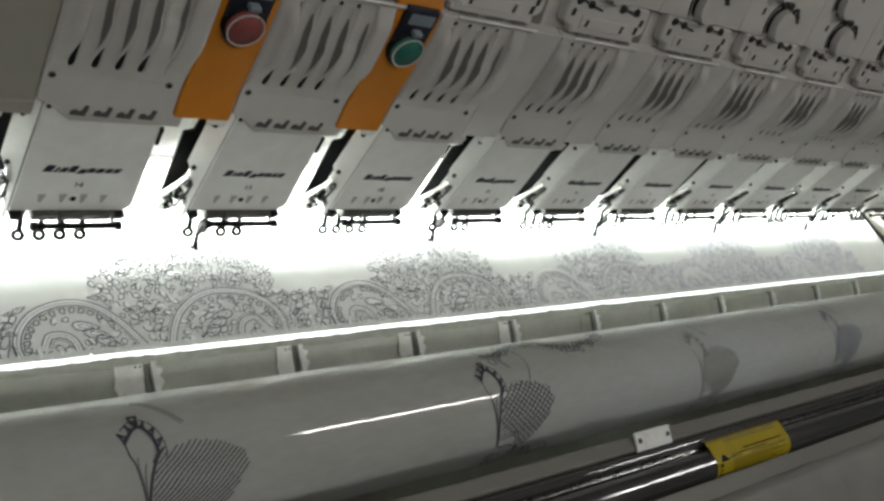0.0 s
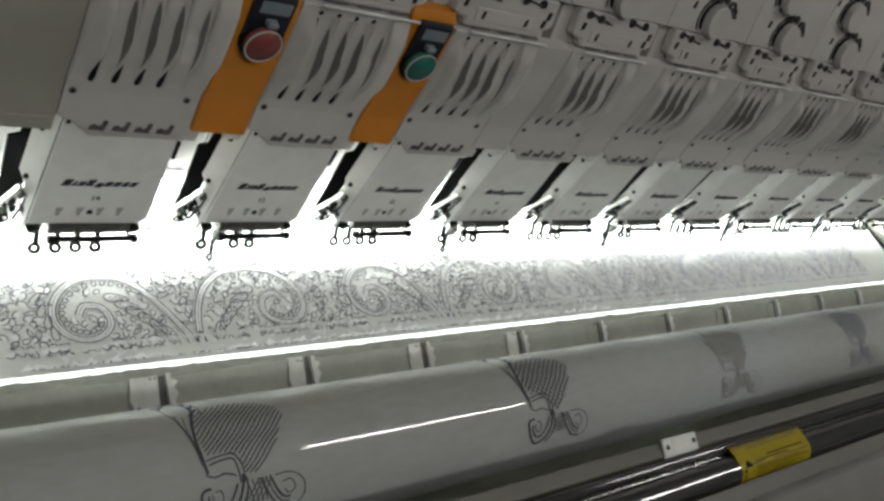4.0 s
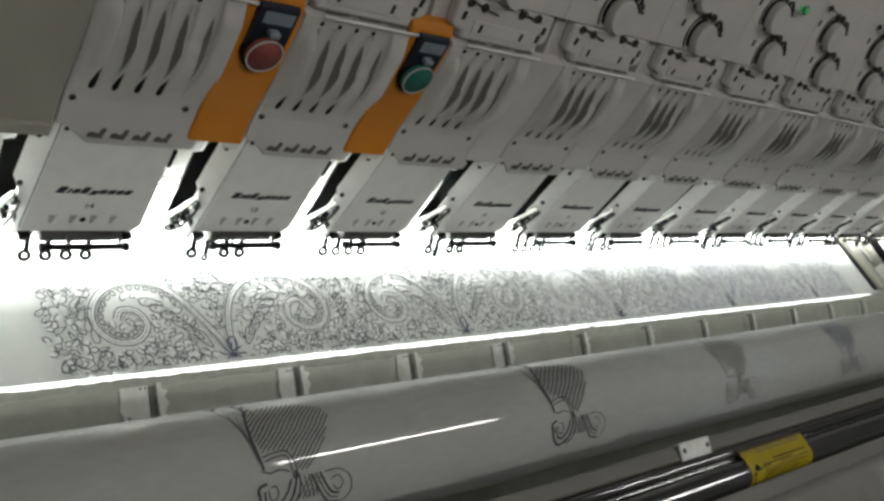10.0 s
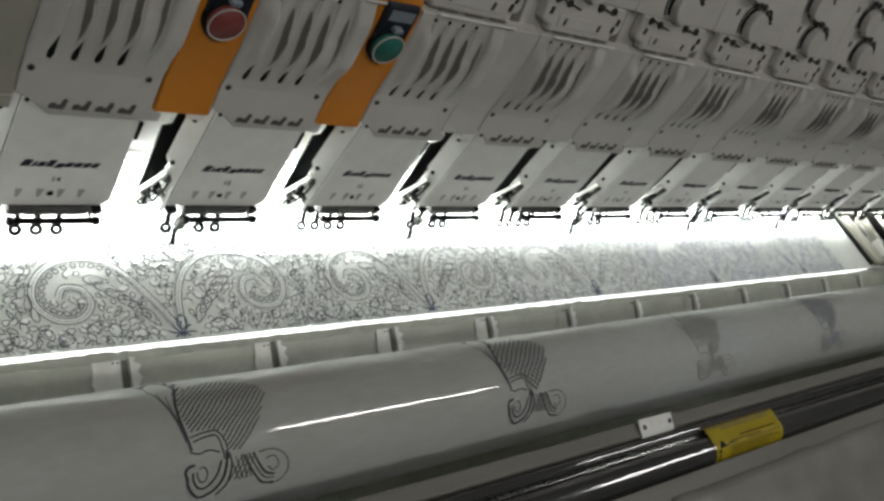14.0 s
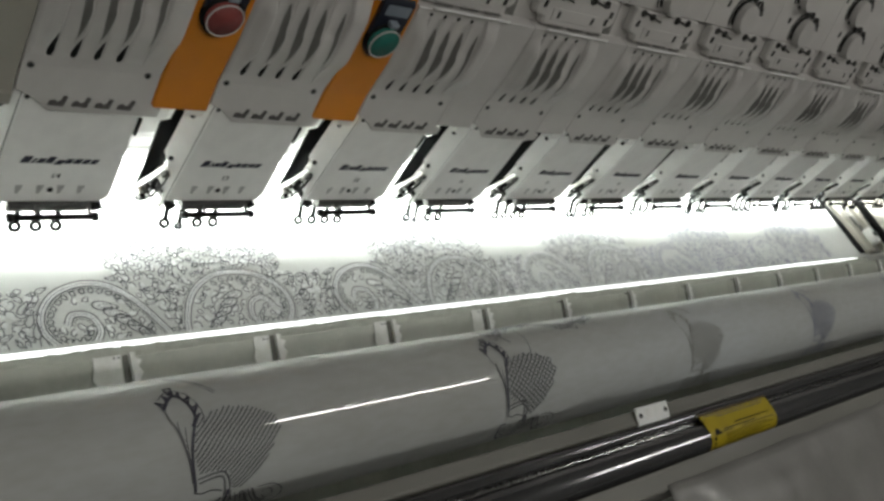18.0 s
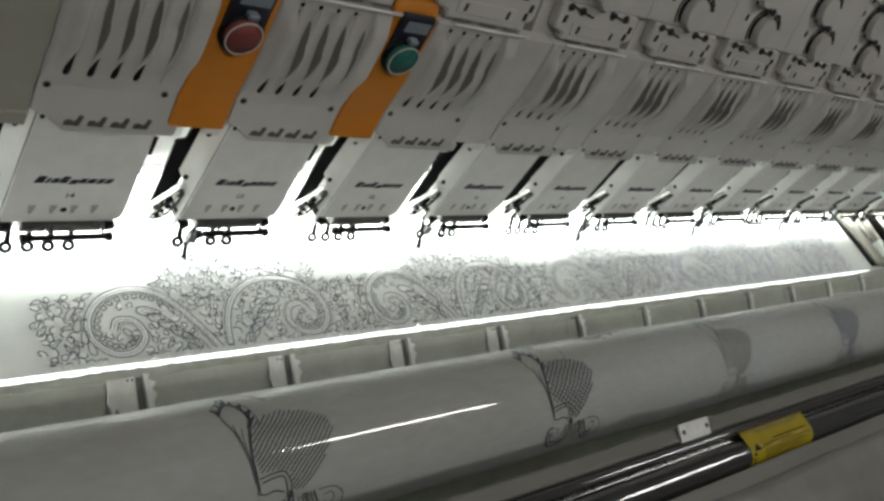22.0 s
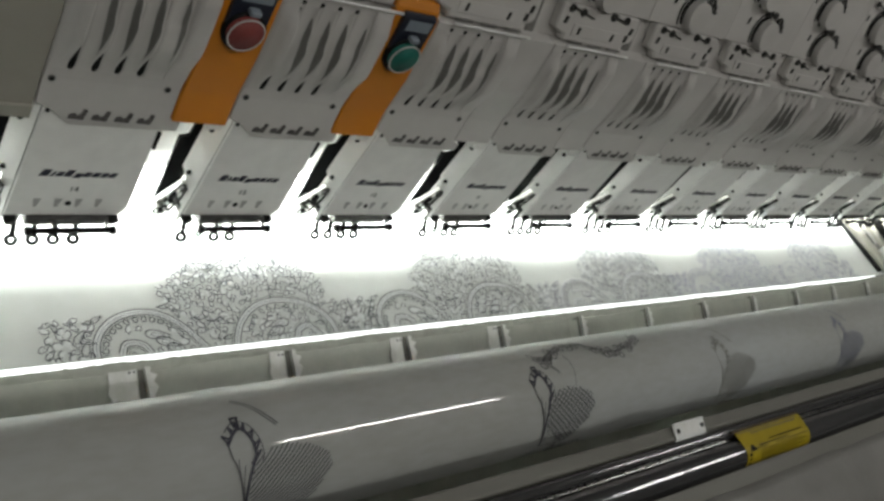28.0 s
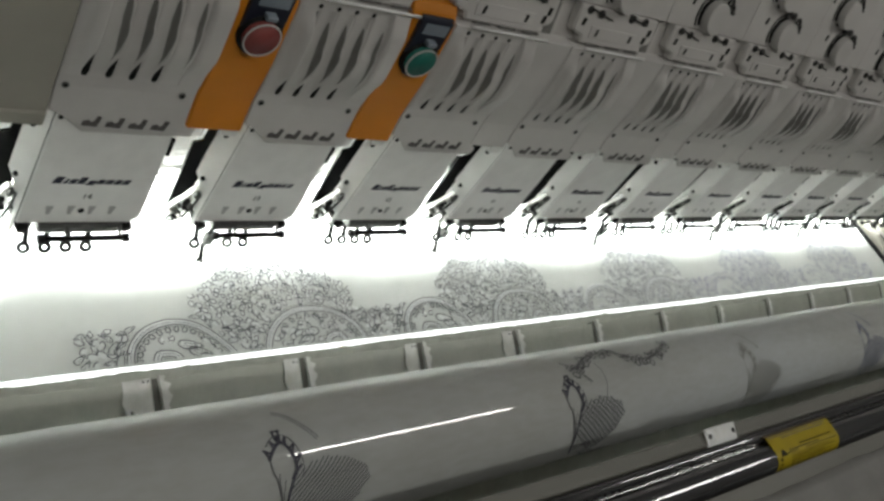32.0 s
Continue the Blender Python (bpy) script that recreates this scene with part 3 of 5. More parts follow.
def louvre_cover():
    c = thing("louvred_cover", pose(0, 0, 1.09), "warm grey plastic louvred cover above a sewing head", "machine cover", "row of louvred covers")
    add = lambda name, bm, mat, label="", smooth=False: part(name, lift(bm, -1.09), mat, c, label, smooth)
    # apron: lower left corner cut away, rounded lip, small tongue at the lower right
    rows = []
    for z in (1.0935, 1.0945, 1.098, 1.103, 1.108, 1.1135, 1.120, 1.128, 1.137, 1.1475):
        x0 = -0.0575 if z > 1.1134 else -0.0520 + 0.0235 * (1.1135 - z) / 0.020
        x1 = 0.0640 if z < 1.1065 else 0.0535
        y = cover_y(z) + (0.0007 if z < 1.094 else 0)
        rows.append([(x0, y + 0.0022, z), (x0 + 0.0002, y + 0.0006, z), (x0 + 0.0010, y, z), *[(x0 + (x1 - x0) * k / 6, y, z) for k in range(1, 6)], (x1 - 0.0010, y, z), (x1 - 0.0002, y + 0.0006, z), (x1, y + 0.0022, z)])
    bm = loft(rows)
    rim = [(p[0], p[1] + 0.0022, p[2] + 0.0004) for p in rows[0]]
    loft([rows[0], rim], bm=bm)
    add("shell", bm, M["cover"])
    back = [(cover_y(z) + 0.0135, z) for z in (1.121, 1.137, 1.18, 1.207, 1.236, 1.2455)]
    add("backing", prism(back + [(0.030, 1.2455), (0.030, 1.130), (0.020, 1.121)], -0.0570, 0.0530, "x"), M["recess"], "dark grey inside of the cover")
    # ledge under the top edge, with peg holes
    zz = (1.2345, 1.238, 1.242, 1.2455)
    add("top_ledge", prism([(cover_y(z), z) for z in zz] + [(0.030, 1.2455), (0.030, 1.2345)], -0.0573, 0.0533, "x", 0.0004), M["cover"])
    STEPS = [1.1472 + 0.0906 * j / 44 for j in range(45)]
    # sloping left margin that rises to the first slit
    rows = []
    for z in STEPS:
        y, b, x1 = cover_y(z), swell(z, False) * (1 - 0.9 * ease((z - 1.218) / 0.019)), SLITS[0] - slit_width(z) / 2
        rows.append([(-0.0575, y + 0.003, z), (-0.0575, y, z), (-0.0525, y - b * 0.02, z), (-0.0490, y - b * 0.55, z), (x1 - 0.0022, y - b, z), (x1 - 0.0004, y - b, z), (x1, y - b + 0.0006, z), (x1, y + 0.0120, z)])
    add("left_margin", loft(rows), M["cover"], "", True)
    for k, x in enumerate(SLITS):
        # vane: rises gently from the slit beside it to a thin crest, steps back near the top
        x_end = SLITS[k + 1] if k < 3 else 0.0345
        rise = (0.24, 0.25, 0.36, 0.84, 1.12) if k < 3 else (0.56, 0.58, 0.62, 0.64, 0.64)
        slope = lambda f: float(np.interp(f, (0, 0.35, 0.72, 0.84, 0.90), rise))
        rows = []
        for z in STEPS:
            w = slit_width(z)
            y, b = cover_y(z), swell(z)
            x0, x1 = x + w / 2, x_end - (w / 2 if k < 3 else 0.0004)
            rows.append([(x0, y - b * 0.3 + 0.003, z)] + [(x0 + (x1 - x0) * f, y - b * slope(f), z) for f in (0.0, 0.18, 0.35, 0.55, 0.72, 0.80, 0.86, 0.91, 0.97)] + [(x1, y - b * rise[-1] + 0.0007, z), (x1, y - b * 0.3 + 0.003, z)])
        add("vane", loft(rows), M["cover"], "", True)
        # open slit between this vane and the one before, wide at its foot
        deep = lambda z: cover_y(z) - swell(z) * 0.20 + 0.0008 + 0.0008 * ease((z - 1.165) / 0.02)
        rows = [[(x - slit_width(z) / 2 - 0.0002, deep(z), z), (x + slit_width(z) / 2 + 0.0002, deep(z), z)] for z in [1.1472 + 0.088 * j / 26 for j in range(27)]]
        add("air_slit", loft(rows), M["black"], "dark narrow air slit")
        # dark patch laid on the vane, for the shade where it steps back
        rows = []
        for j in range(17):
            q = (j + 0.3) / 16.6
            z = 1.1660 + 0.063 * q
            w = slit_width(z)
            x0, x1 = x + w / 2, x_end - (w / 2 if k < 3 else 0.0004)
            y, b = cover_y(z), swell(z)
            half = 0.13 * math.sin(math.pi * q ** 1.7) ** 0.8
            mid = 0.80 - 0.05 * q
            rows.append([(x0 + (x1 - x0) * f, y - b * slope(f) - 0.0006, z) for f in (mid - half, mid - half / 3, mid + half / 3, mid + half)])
        add("hollow", loft(rows), M["recess"], "dark patch for the shade in the groove")
        add("peg_hole", rod((x + 0.001, cover_y(1.2395) + 0.003, 1.2395), (x + 0.001, cover_y(1.2395) - 0.0004, 1.2395), 0.0021, seg=10), M["black"])
    # smooth swollen right margin
    rows = []
    for z in [1.1472 + 0.0982 * j / 46 for j in range(47)]:
        y, b = cover_y(z), swell(z, False) * 1.02 * (1 - 0.75 * ease((z - 1.226) / 0.0195))
        rows.append([(0.0340, y + 0.0120, z), (0.0338, y - b * 0.75, z), (0.0352, y - b * 0.97, z), (0.0385, y - b, z), (0.0470, y - b * 0.98, z), (0.0512, y - b * 0.90, z), (0.0531, y - b * 0.62, z), (0.0535, y - b * 0.2, z), (0.0535, y + 0.003, z)])
    add("swollen_margin", loft(rows), M["cover"], "", True)
    add("top_bead", rod((-0.0400, 0.0105, 1.2470), (0.0640, 0.0105, 1.2470), 0.0016, seg=8), M["plate"], "pale rounded bead", True)
    for x, z in ((-0.0507, 1.1370), (0.0420, 1.1365)):
        y = cover_y(z)
        add("screw", rod((x, y + 0.002, z), (x, y - 0.0010, z), 0.0029, seg=12), M["gunmetal"])
        add("screw_socket", rod((x, y, z), (x, y - 0.0013, z), 0.0016, seg=8), M["black"])
    # row of small dark printed thread marks on the lip
    for k in range(4):
        x = -0.0240 + 0.0186 * k
        y = cover_y(1.102)
        add("thread_mark", prism([(x - 0.0066, 1.1010), (x + 0.0058, 1.1002), (x + 0.0072, 1.1105), (x + 0.0040, 1.1108), (x + 0.0028, 1.1062), (x + 0.0002, 1.1046), (x - 0.0018, 1.1068), (x - 0.0060, 1.1056)], y - 0.0005, y + 0.001, "y"), M["markink"], "blurred dark printed mark")
    return c


def filler_panel():
    c = thing("filler_panel", pose(0, 0, 1.10), "plain grey panel between two louvred covers", "machine cover", "filler panels between the covers")
    prof = [(cover_y(z) + 0.0006, z) for z in (1.107, 1.120, 1.137, 1.18, 1.207, 1.236, 1.2455)] + [(0.028, 1.2455), (0.028, 1.130), (0.006, 1.107)]
    part("panel", lift(prism(prof, 0.0545, 0.1066, "x", 0.0005), -1.10), M["cover"], c)
    part("tab", lift(prism([(0.090, 1.097), (0.106, 1.097), (0.106, 1.107), (0.090, 1.107)], 0.0, 0.004, "y"), -1.10), M["plate"], c)
    return c


def button_panel(n, colour, label):
    c = thing("button_panel", pose(n * D, 0, 1.10), "orange plastic control panel with a " + label + " push button", "control panel", "orange button panels")
    add = lambda name, bm, mat, lab="", smooth=False, parent=c: part(name, lift(bm, -1.10), mat, parent, lab, smooth)
    prof = [(cover_y(z) - 0.0006, z) for z in (1.105, 1.120, 1.137, 1.18, 1.207, 1.236)] + [(0.0150, 1.250), (0.0205, 1.2570), (0.034, 1.2570), (0.034, 1.125), (0.006, 1.105)]
    add("panel", prism(prof, 0.0547, 0.1064, "x", 0.0014), M["orange"])
    # narrow neck running up between the tension units
    add("neck", prism([(0.0330, 1.2560), (0.0500, 1.300), (0.0740, 1.360), (0.080, 1.360), (0.040, 1.2560)], 0.0715, 0.0965, "x", 0.0014), M["orange"])
    # dark key field with a pale inscription in a raised rim
    add("key_field", prism([(0.0045, 1.206), (0.0022, 1.212), (0.0056, 1.247), (0.0085, 1.251), (0.012, 1.251), (0.010, 1.206)], 0.0620, 0.0990, "x", 0.001), M["navy"], "dark blue-black plate")
    add("inscription", prism([(0.0041, 1.2345), (0.0052, 1.2455), (0.007, 1.2455), (0.006, 1.2345)], 0.0680, 0.0955, "x"), M["pale"], "pale illegible inscription")
    b = add("push_button", rod((0.0790, 0.006, 1.2095), (0.0790, -0.0060, 1.2095), 0.0152, seg=32), colour, label + " round button", True)
    add("button_rim", ring((0.0790, -0.0058, 1.2095), (0, 1, 0), 0.0155, 0.0008, seg=32), M["cover"], "pale metal rim", True, b)
    add("collar", rod((0.0800, 0.010, 1.2080), (0.0800, -0.0005, 1.2080), 0.0185, seg=28), M["black"], "dark collar of the button", True)
    add("knob_guard", box(0.0755, 0.0855, -0.004, 0.004, 1.2260, 1.2310, 0.001), M["pale"])
    add("tab", prism([(0.090, 1.097), (0.106, 1.097), (0.106, 1.105), (0.090, 1.105)], 0.0, 0.004, "y"), M["plate"])


cov = louvre_cover()
fil = filler_panel()
fil.matrix_basis = pose(2 * D, 0, 1.10)
for n in range(1, 17):
    copy_thing(cov, pose(n * D, 0, 1.09))
    if n > 2:
        copy_thing(fil, pose(n * D, 0, 1.10))
button_panel(0, M["red"], "red")
button_panel(1, M["green"], "green")


def end_cover():
    c = thing("end_cover", pose(-0.06, 0, 1.10), "plain beige-grey sheet metal end cover", "machine cover")
    prof = [(cover_y(z + 1.10) - 0.001, z) for z in (0.002, 0.020, 0.037, 0.08, 0.107, 0.136, 0.150)]
    part("panel", prism(prof + [(0.10, 0.26), (0.16, 0.26), (0.16, 0.03), (0.012, 0.002)], -0.62, 0.0012, "x", 0.001), M["endcover"], c)
    part("lower_hem", prism([(prof[0][0] - 0.0012, 0.0), (prof[0][0] - 0.0012, 0.012), (prof[0][0] + 0.001, 0.013), (prof[0][0] + 0.014, 0.0)], -0.62, 0.0006, "x", 0.0006), M["endcover"], c, "folded lower edge")


end_cover()


# ---- thread tension units ----
LEAN = -21.8   # the tension units lean back from the covers
SIGNALS = ((0.850, 0.060, 1.371), (1.128, 0.068, 1.391))


def tension_unit():
    u = thing("tension_unit", pose(0, 0.0165, 1.2525, LEAN), "grey thread tension unit with round knobs and slots", "tension unit", "row of tension units")
    add = lambda name, bm, mat, lab="", smooth=False, parent=u: part(name, bm, mat, parent, lab, smooth)
    add("back_plate", box(-0.0822, 0.0822, 0.012, 0.060, -0.0065, 0.30, 0.001), M["cover"])
    o = [(-0.066, 0.008), (-0.050, 0.004), (-0.050, -0.003), (0.052, -0.003), (0.052, 0.004), (0.064, 0.008), (0.067, 0.013), (0.067, 0.0365), (-0.066, 0.0365)]
    add("lower_plate", prism(o, 0.0, 0.012, "y", 0.002), M["cover"])
    # dark strip that puts the shade of the side gap into colour
    add("side_gap", box(0.0682, 0.0810, 0.0112, 0.0125, -0.006, 0.040, 0.0004), M["recess"], "dark strip coloured as the shade beside the plate")
    # short dark marks colour the shade under the lower plate
    for k in range(3):
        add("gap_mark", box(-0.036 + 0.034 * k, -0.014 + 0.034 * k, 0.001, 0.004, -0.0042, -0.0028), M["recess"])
    # raised name strip along the lower edge
    add("label_strip", box(-0.040, 0.038, -0.0010, 0.001, 0.0035, 0.0165, 0.0005), M["cover"])
    for x, z in ((-0.030, 0.010), (0.027, 0.010), (-0.055, 0.019), (0.056, 0.021), (0.051, 0.012)):
        add("slot", prism([(x - 0.0022, z - 0.0038), (x + 0.0012, z - 0.0038), (x + 0.0028, z + 0.0038), (x - 0.0006, z + 0.0038)], -0.0016, 0.001, "y"), M["dark"])
    for x, z in ((-0.052, 0.032), (-0.033, 0.030), (0.018, 0.032), (0.042, 0.032)):
        add("guide_eye", ring((x, -0.0012, z), (0, 1, 0), 0.0032, 0.0015, seg=12), M["dark"], "", True)
        add("eye_pin", rod((x, 0.002, z), (x, -0.0018, z), 0.0016, seg=8), M["dark"])
    for xa, za, xb, zb in ((-0.050, 0.0335, -0.014, 0.0260), (0.014, 0.0335, 0.046, 0.0290)):
        add("thread_wire", rod((xa, -0.002, za), (xb, -0.002, zb), 0.0010, seg=6), M["dark"])
    # two rows of round tension knobs on raised bosses, the upper row shifted
    add("upper_plate", prism([(-0.0822, 0.0372), (0.0822, 0.0372), (0.0822, 0.155), (-0.0822, 0.155)], 0.0030, 0.012, "y", 0.0006), M["cover"])
    for kx, kz in ((-0.004, 0.0555), (-0.032, 0.1050)):
        knob = add("knob", rod((kx, 0.006, kz), (kx, -0.0085, kz), 0.0205, seg=32, r2=0.0195), M["cover"], "round grey tension knob")
        add("knob_face", rod((kx, -0.0080, kz), (kx, -0.0094, kz), 0.0196, seg=32, r2=0.0188), M["cover"], "", False, knob)
        # the black inner arc stands in for the knob's shaded side
        for r0, r1, y1, a0, a1, nm, mt in ((0.0210, 0.0236, 0.0000, 88, 214, "check_spring", "black"), (0.0272, 0.0290, 0.0016, 95, 210, "spring_guard", "dark")):
            rows = []
            for i in range(19):
                a = radians(a0 + (a1 - a0) * i / 18)
                fat = math.sin(math.pi * (i + 0.7) / 19.4) ** 0.5
                rm = (r0 + r1) / 2
                ra, rb = rm - (rm - r0) * fat, rm + (r1 - rm) * fat
                rows.append([(kx + r * math.cos(a), y, kz + r * math.sin(a)) for r, y in ((ra, 0.006), (ra, y1), (rb, y1), (rb, 0.006))])
            add(nm, loft(rows), M[mt], "dark arc round the knob")
        for dx, dz, r in ((-0.010, 0.0275, 0.0042), (0.004, 0.0270, 0.0036), (0.0205, 0.0205, 0.0050), (0.0270, 0.0150, 0.0040)):
            add("spring_coil", ring((kx + dx, -0.002, kz + dz), (0, 1, 0), r, 0.0019, seg=12), M["dark"], "", True)
        add("spring_arm", prism([(kx + 0.020, kz + 0.0085), (kx + 0.033, kz + 0.0080), (kx + 0.035, kz + 0.0115), (kx + 0.022, kz + 0.0125)], -0.004, 0.005, "y"), M["dark"])
        add("wire_guide", rod((kx - 0.036, -0.002, kz + 0.0345), (kx + 0.006, -0.002, kz + 0.0265), 0.0011, seg=6), M["dark"])
        add("guide_eye", ring((kx - 0.038, 0.0, kz + 0.0350), (0, 1, 0), 0.0034, 0.0014, seg=12), M["dark"], "", True)
        add("knob_slot", box(kx + 0.0240, kx + 0.0310, 0.001, 0.006, kz - 0.010, kz + 0.002, 0.0012), M["plate"])
        add("knob_pin", box(kx + 0.0262, kx + 0.0290, 0.0, 0.002, kz - 0.0075, kz - 0.0015), M["black"])
        add("side_slot", prism([(kx - 0.046, kz + 0.008), (kx - 0.0425, kz + 0.008), (kx - 0.041, kz + 0.0165), (kx - 0.0445, kz + 0.0165)], 0.002, 0.006, "y"), M["black"])
        add("lower_pin", prism([(kx + 0.014, kz - 0.0205), (kx + 0.030, kz - 0.0225), (kx + 0.031, kz - 0.0200), (kx + 0.018, kz - 0.0180)], 0.000, 0.006, "y"), M["dark"])
    return u


ten = tension_unit()
for n in range(1, 17):
    copy_thing(ten, pose(n * D, 0.0165, 1.2525, LEAN))
for x, y, z in SIGNALS:
    lamp = thing("signal_lamp", pose(x, y, z, LEAN), "small glowing green signal lamp on a tension unit", "indicator lamp", "green signal lamps")
    part("lens", rod((0, 0.010, 0), (0, -0.004, 0), 0.0042, seg=12), M["led"], lamp, "glowing green lens", True)
    part("bezel", ring((0, 0.0, 0), (0, 1, 0), 0.0054, 0.0014), M["dark"], lamp, "", True)


# ---- embroidery drawing on the fabric ----
def loop(cx, cy, rx, ry, turn=0.0, n=14, wob=0.0):
    pts = []
    for i in range(n + 1):
        a = 2 * math.pi * (i % n) / n
        k = 1 + wob * math.sin(3 * a + cx * 900)
        x, y = rx * k * math.cos(a), ry * k * math.sin(a)
        pts.append((cx + x * math.cos(turn) - y * math.sin(turn), cy + x * math.sin(turn) + y * math.cos(turn)))
    return pts


def leaf(cx, cy, long, wide, turn):
    pts = []
    for i in range(17):
        a = 2 * math.pi * (i % 16) / 16
        x, y = long * math.cos(a), wide * math.sin(a) * (1 - 0.5 * math.cos(a))
        pts.append((cx + x * math.cos(turn) - y * math.sin(turn), cy + x * math.sin(turn) + y * math.cos(turn)))
    return pts


def curve(p0, p1, p2, p3, n=24):
    out = []
    for i in range(n + 1):
        t = i / n
        out.append(tuple(p0[j] * (1 - t) ** 3 + 3 * p1[j] * t * (1 - t) ** 2 + 3 * p2[j] * t * t * (1 - t) + p3[j] * t ** 3 for j in (0, 1)))
    return out


def smooth_line(points, n=10):
    """A smooth line through a few guide points."""
    p = [points[0], *points, points[-1]]
    out = []
    for i in range(1, len(p) - 2):
        for k in range(n):
            t = k / n
            out.append(tuple(0.5 * (2 * p[i][j] + (p[i + 1][j] - p[i - 1][j]) * t + (2 * p[i - 1][j] - 5 * p[i][j] + 4 * p[i + 1][j] - p[i + 2][j]) * t * t + (3 * p[i][j] - p[i - 1][j] - 3 * p[i + 1][j] + p[i + 2][j]) * t ** 3) for j in (0, 1)))
    return out + [points[-1]]


def offset_line(line, d):
    out = []
    for i, p in enumerate(line):
        a, b = line[max(0, i - 1)], line[min(len(line) - 1, i + 1)]
        dx, dy = b[0] - a[0], b[1] - a[1]
        k = math.hypot(dx, dy) or 1
        out.append((p[0] - dy / k * d, p[1] + dx / k * d))
    return out


PITCH = 0.332


def table_drawing():
    """One repeat of the scrollwork: lists of (line, width, colour key) with y towards the heads."""
    rnd = random.Random(11)
    L = []
    dark = lambda pts, w=0.0011: L.append((pts, w, "thread"))
    white = lambda pts, w=0.0030: L.append((pts, w, "whitethread"))
    blue = lambda pts, w=0.0020: L.append((pts, w, "bluethread"))
    taken = []
    arches = (
        [(0.150, -0.074), (0.136, -0.045), (0.116, -0.012), (0.095, 0.006), (0.070, 0.0105), (0.044, 0.002), (0.027, -0.017), (0.0235, -0.040), (0.038, -0.059), (0.060, -0.060), (0.074, -0.045), (0.069, -0.027), (0.053, -0.024), (0.046, -0.035)],
        [(0.157, -0.074), (0.164, -0.040), (0.180, -0.010), (0.207, 0.009), (0.238, 0.0125), (0.268, 0.004), (0.287, -0.016), (0.289, -0.040), (0.274, -0.059), (0.252, -0.060), (0.238, -0.046), (0.243, -0.028), (0.258, -0.023), (0.266, -0.034)],
    )
    for line, cx, flip in ((smooth_line(arches[0]), 0.050, 1), (smooth_line(arches[1]), 0.262, -1)):
        # a white padded band between two dark outlines, with a fine inner rib
        white(line, 0.0050)
        dark(offset_line(line, 0.0033), 0.0012)
        dark(offset_line(line, -0.0033), 0.0012)
        dark(offset_line(line, 0.0058), 0.0006)
        L.append((line, 0.0008, "farthread"))
        for p in line[::3]:
            taken.append((p[0], p[1], 0.0080))
        # beads along the inside of the band
        inner = offset_line(line[25:100], 0.0085 * flip)
        for p in inner[::4]:
            dark(loop(p[0], p[1], 0.0032, 0.0024, p[0] * 300, 9), 0.0012)
        for p in inner[::3]:
            taken.append((p[0], p[1], 0.0045))
        # long leaves fanning out inside the arch, towards the meeting point
        for i in range(6):
            lx, ly, a = 0.086 + 0.0085 * i, -0.017 - 0.0095 * i, -0.20 - 0.17 * i
            if flip < 0:
                lx, a = 0.309 - lx, math.pi - a
            white(leaf(lx, ly, 0.0075, 0.0018, a), 0.0042)
            dark(leaf(lx, ly, 0.0125, 0.0046, a), 0.0013)
            dark(leaf(lx, ly, 0.0070, 0.0018, a), 0.0007)
            for d in (-0.007, 0.0, 0.007):
                taken.append((lx + d * math.cos(a), ly + d * math.sin(a), 0.0072))
    # flower below the place where the two scrolls meet
    for i in range(9):
        a = i * 0.70
        blue(curve((0.154, -0.086), (0.154 + 0.006 * math.cos(a), -0.086 + 0.003 * math.sin(a)), (0.154 + 0.011 * math.cos(a + 0.3), -0.086 + 0.010 * math.sin(a + 0.3)), (0.154 + 0.015 * math.cos(a), -0.086 + 0.014 * math.sin(a)), 8))
    blue(loop(0.157, -0.073, 0.0050, 0.0085, -0.3, 14))
    # large leaves beside the first scroll
    for i in range(4):
        dark(leaf(0.012 + 0.003 * i, -0.012 - 0.013 * i, 0.0085, 0.0032, 0.9 + 0.25 * i))
        taken.append((0.012 + 0.003 * i, -0.012 - 0.013 * i, 0.0065))
    def fill(x0, x1, y0, y1, step, inside, kinds=(0.45, 0.75)):
        """Small blossoms, tendrils and leaves on a loose grid."""
        j = 0
        y = y0
        while y < y1:
            x = x0 + (step * 0.5 if j % 2 else 0)
            while x < x1:
                px, py = x + rnd.uniform(-0.3, 0.3) * step, y + rnd.uniform(-0.3, 0.3) * step
                if inside(px, py):
                    k, size = rnd.random(), step * rnd.uniform(0.36, 0.54)
                    a = rnd.uniform(0, 6)
                    white([(px - size * 0.8 * math.cos(a), py - size * 0.8 * math.sin(a)), (px + size * 0.8 * math.cos(a), py + size * 0.8 * math.sin(a))], size * 1.5)
                    if k < kinds[0]:
                        # crescent: an open curl
                        dark(loop(px, py, size * 1.05, size * 0.66, a, 13)[:rnd.choice((9, 10, 11))], 0.0012)
                    elif k < kinds[1]:
                        # small closed blossom
                        dark(loop(px, py, size * 0.85, size * 0.62, a, 11, 0.10), 0.0011)
                    else:
                        dark(leaf(px, py, size * 1.45, size * 0.55, a))
                        dark([(px - size * math.cos(a), py - size * math.sin(a)), (px + size * math.cos(a), py + size * math.sin(a))], 0.0006)
                x += step
            y += step * 0.86
            j += 1
    free = lambda x, y: all(abs(x - a) > r or math.hypot(x - a, y - b) > r for a, b, r in taken) and (math.hypot(x - 0.154, y + 0.086) > 0.019)
    # bunch of blossoms above the V
    fill(0.100, 0.302, 0.014, 0.086, 0.0088, lambda x, y: y < 0.082 - 4.2 * (x - 0.20) ** 2 and free(x, y), (0.25, 0.88))
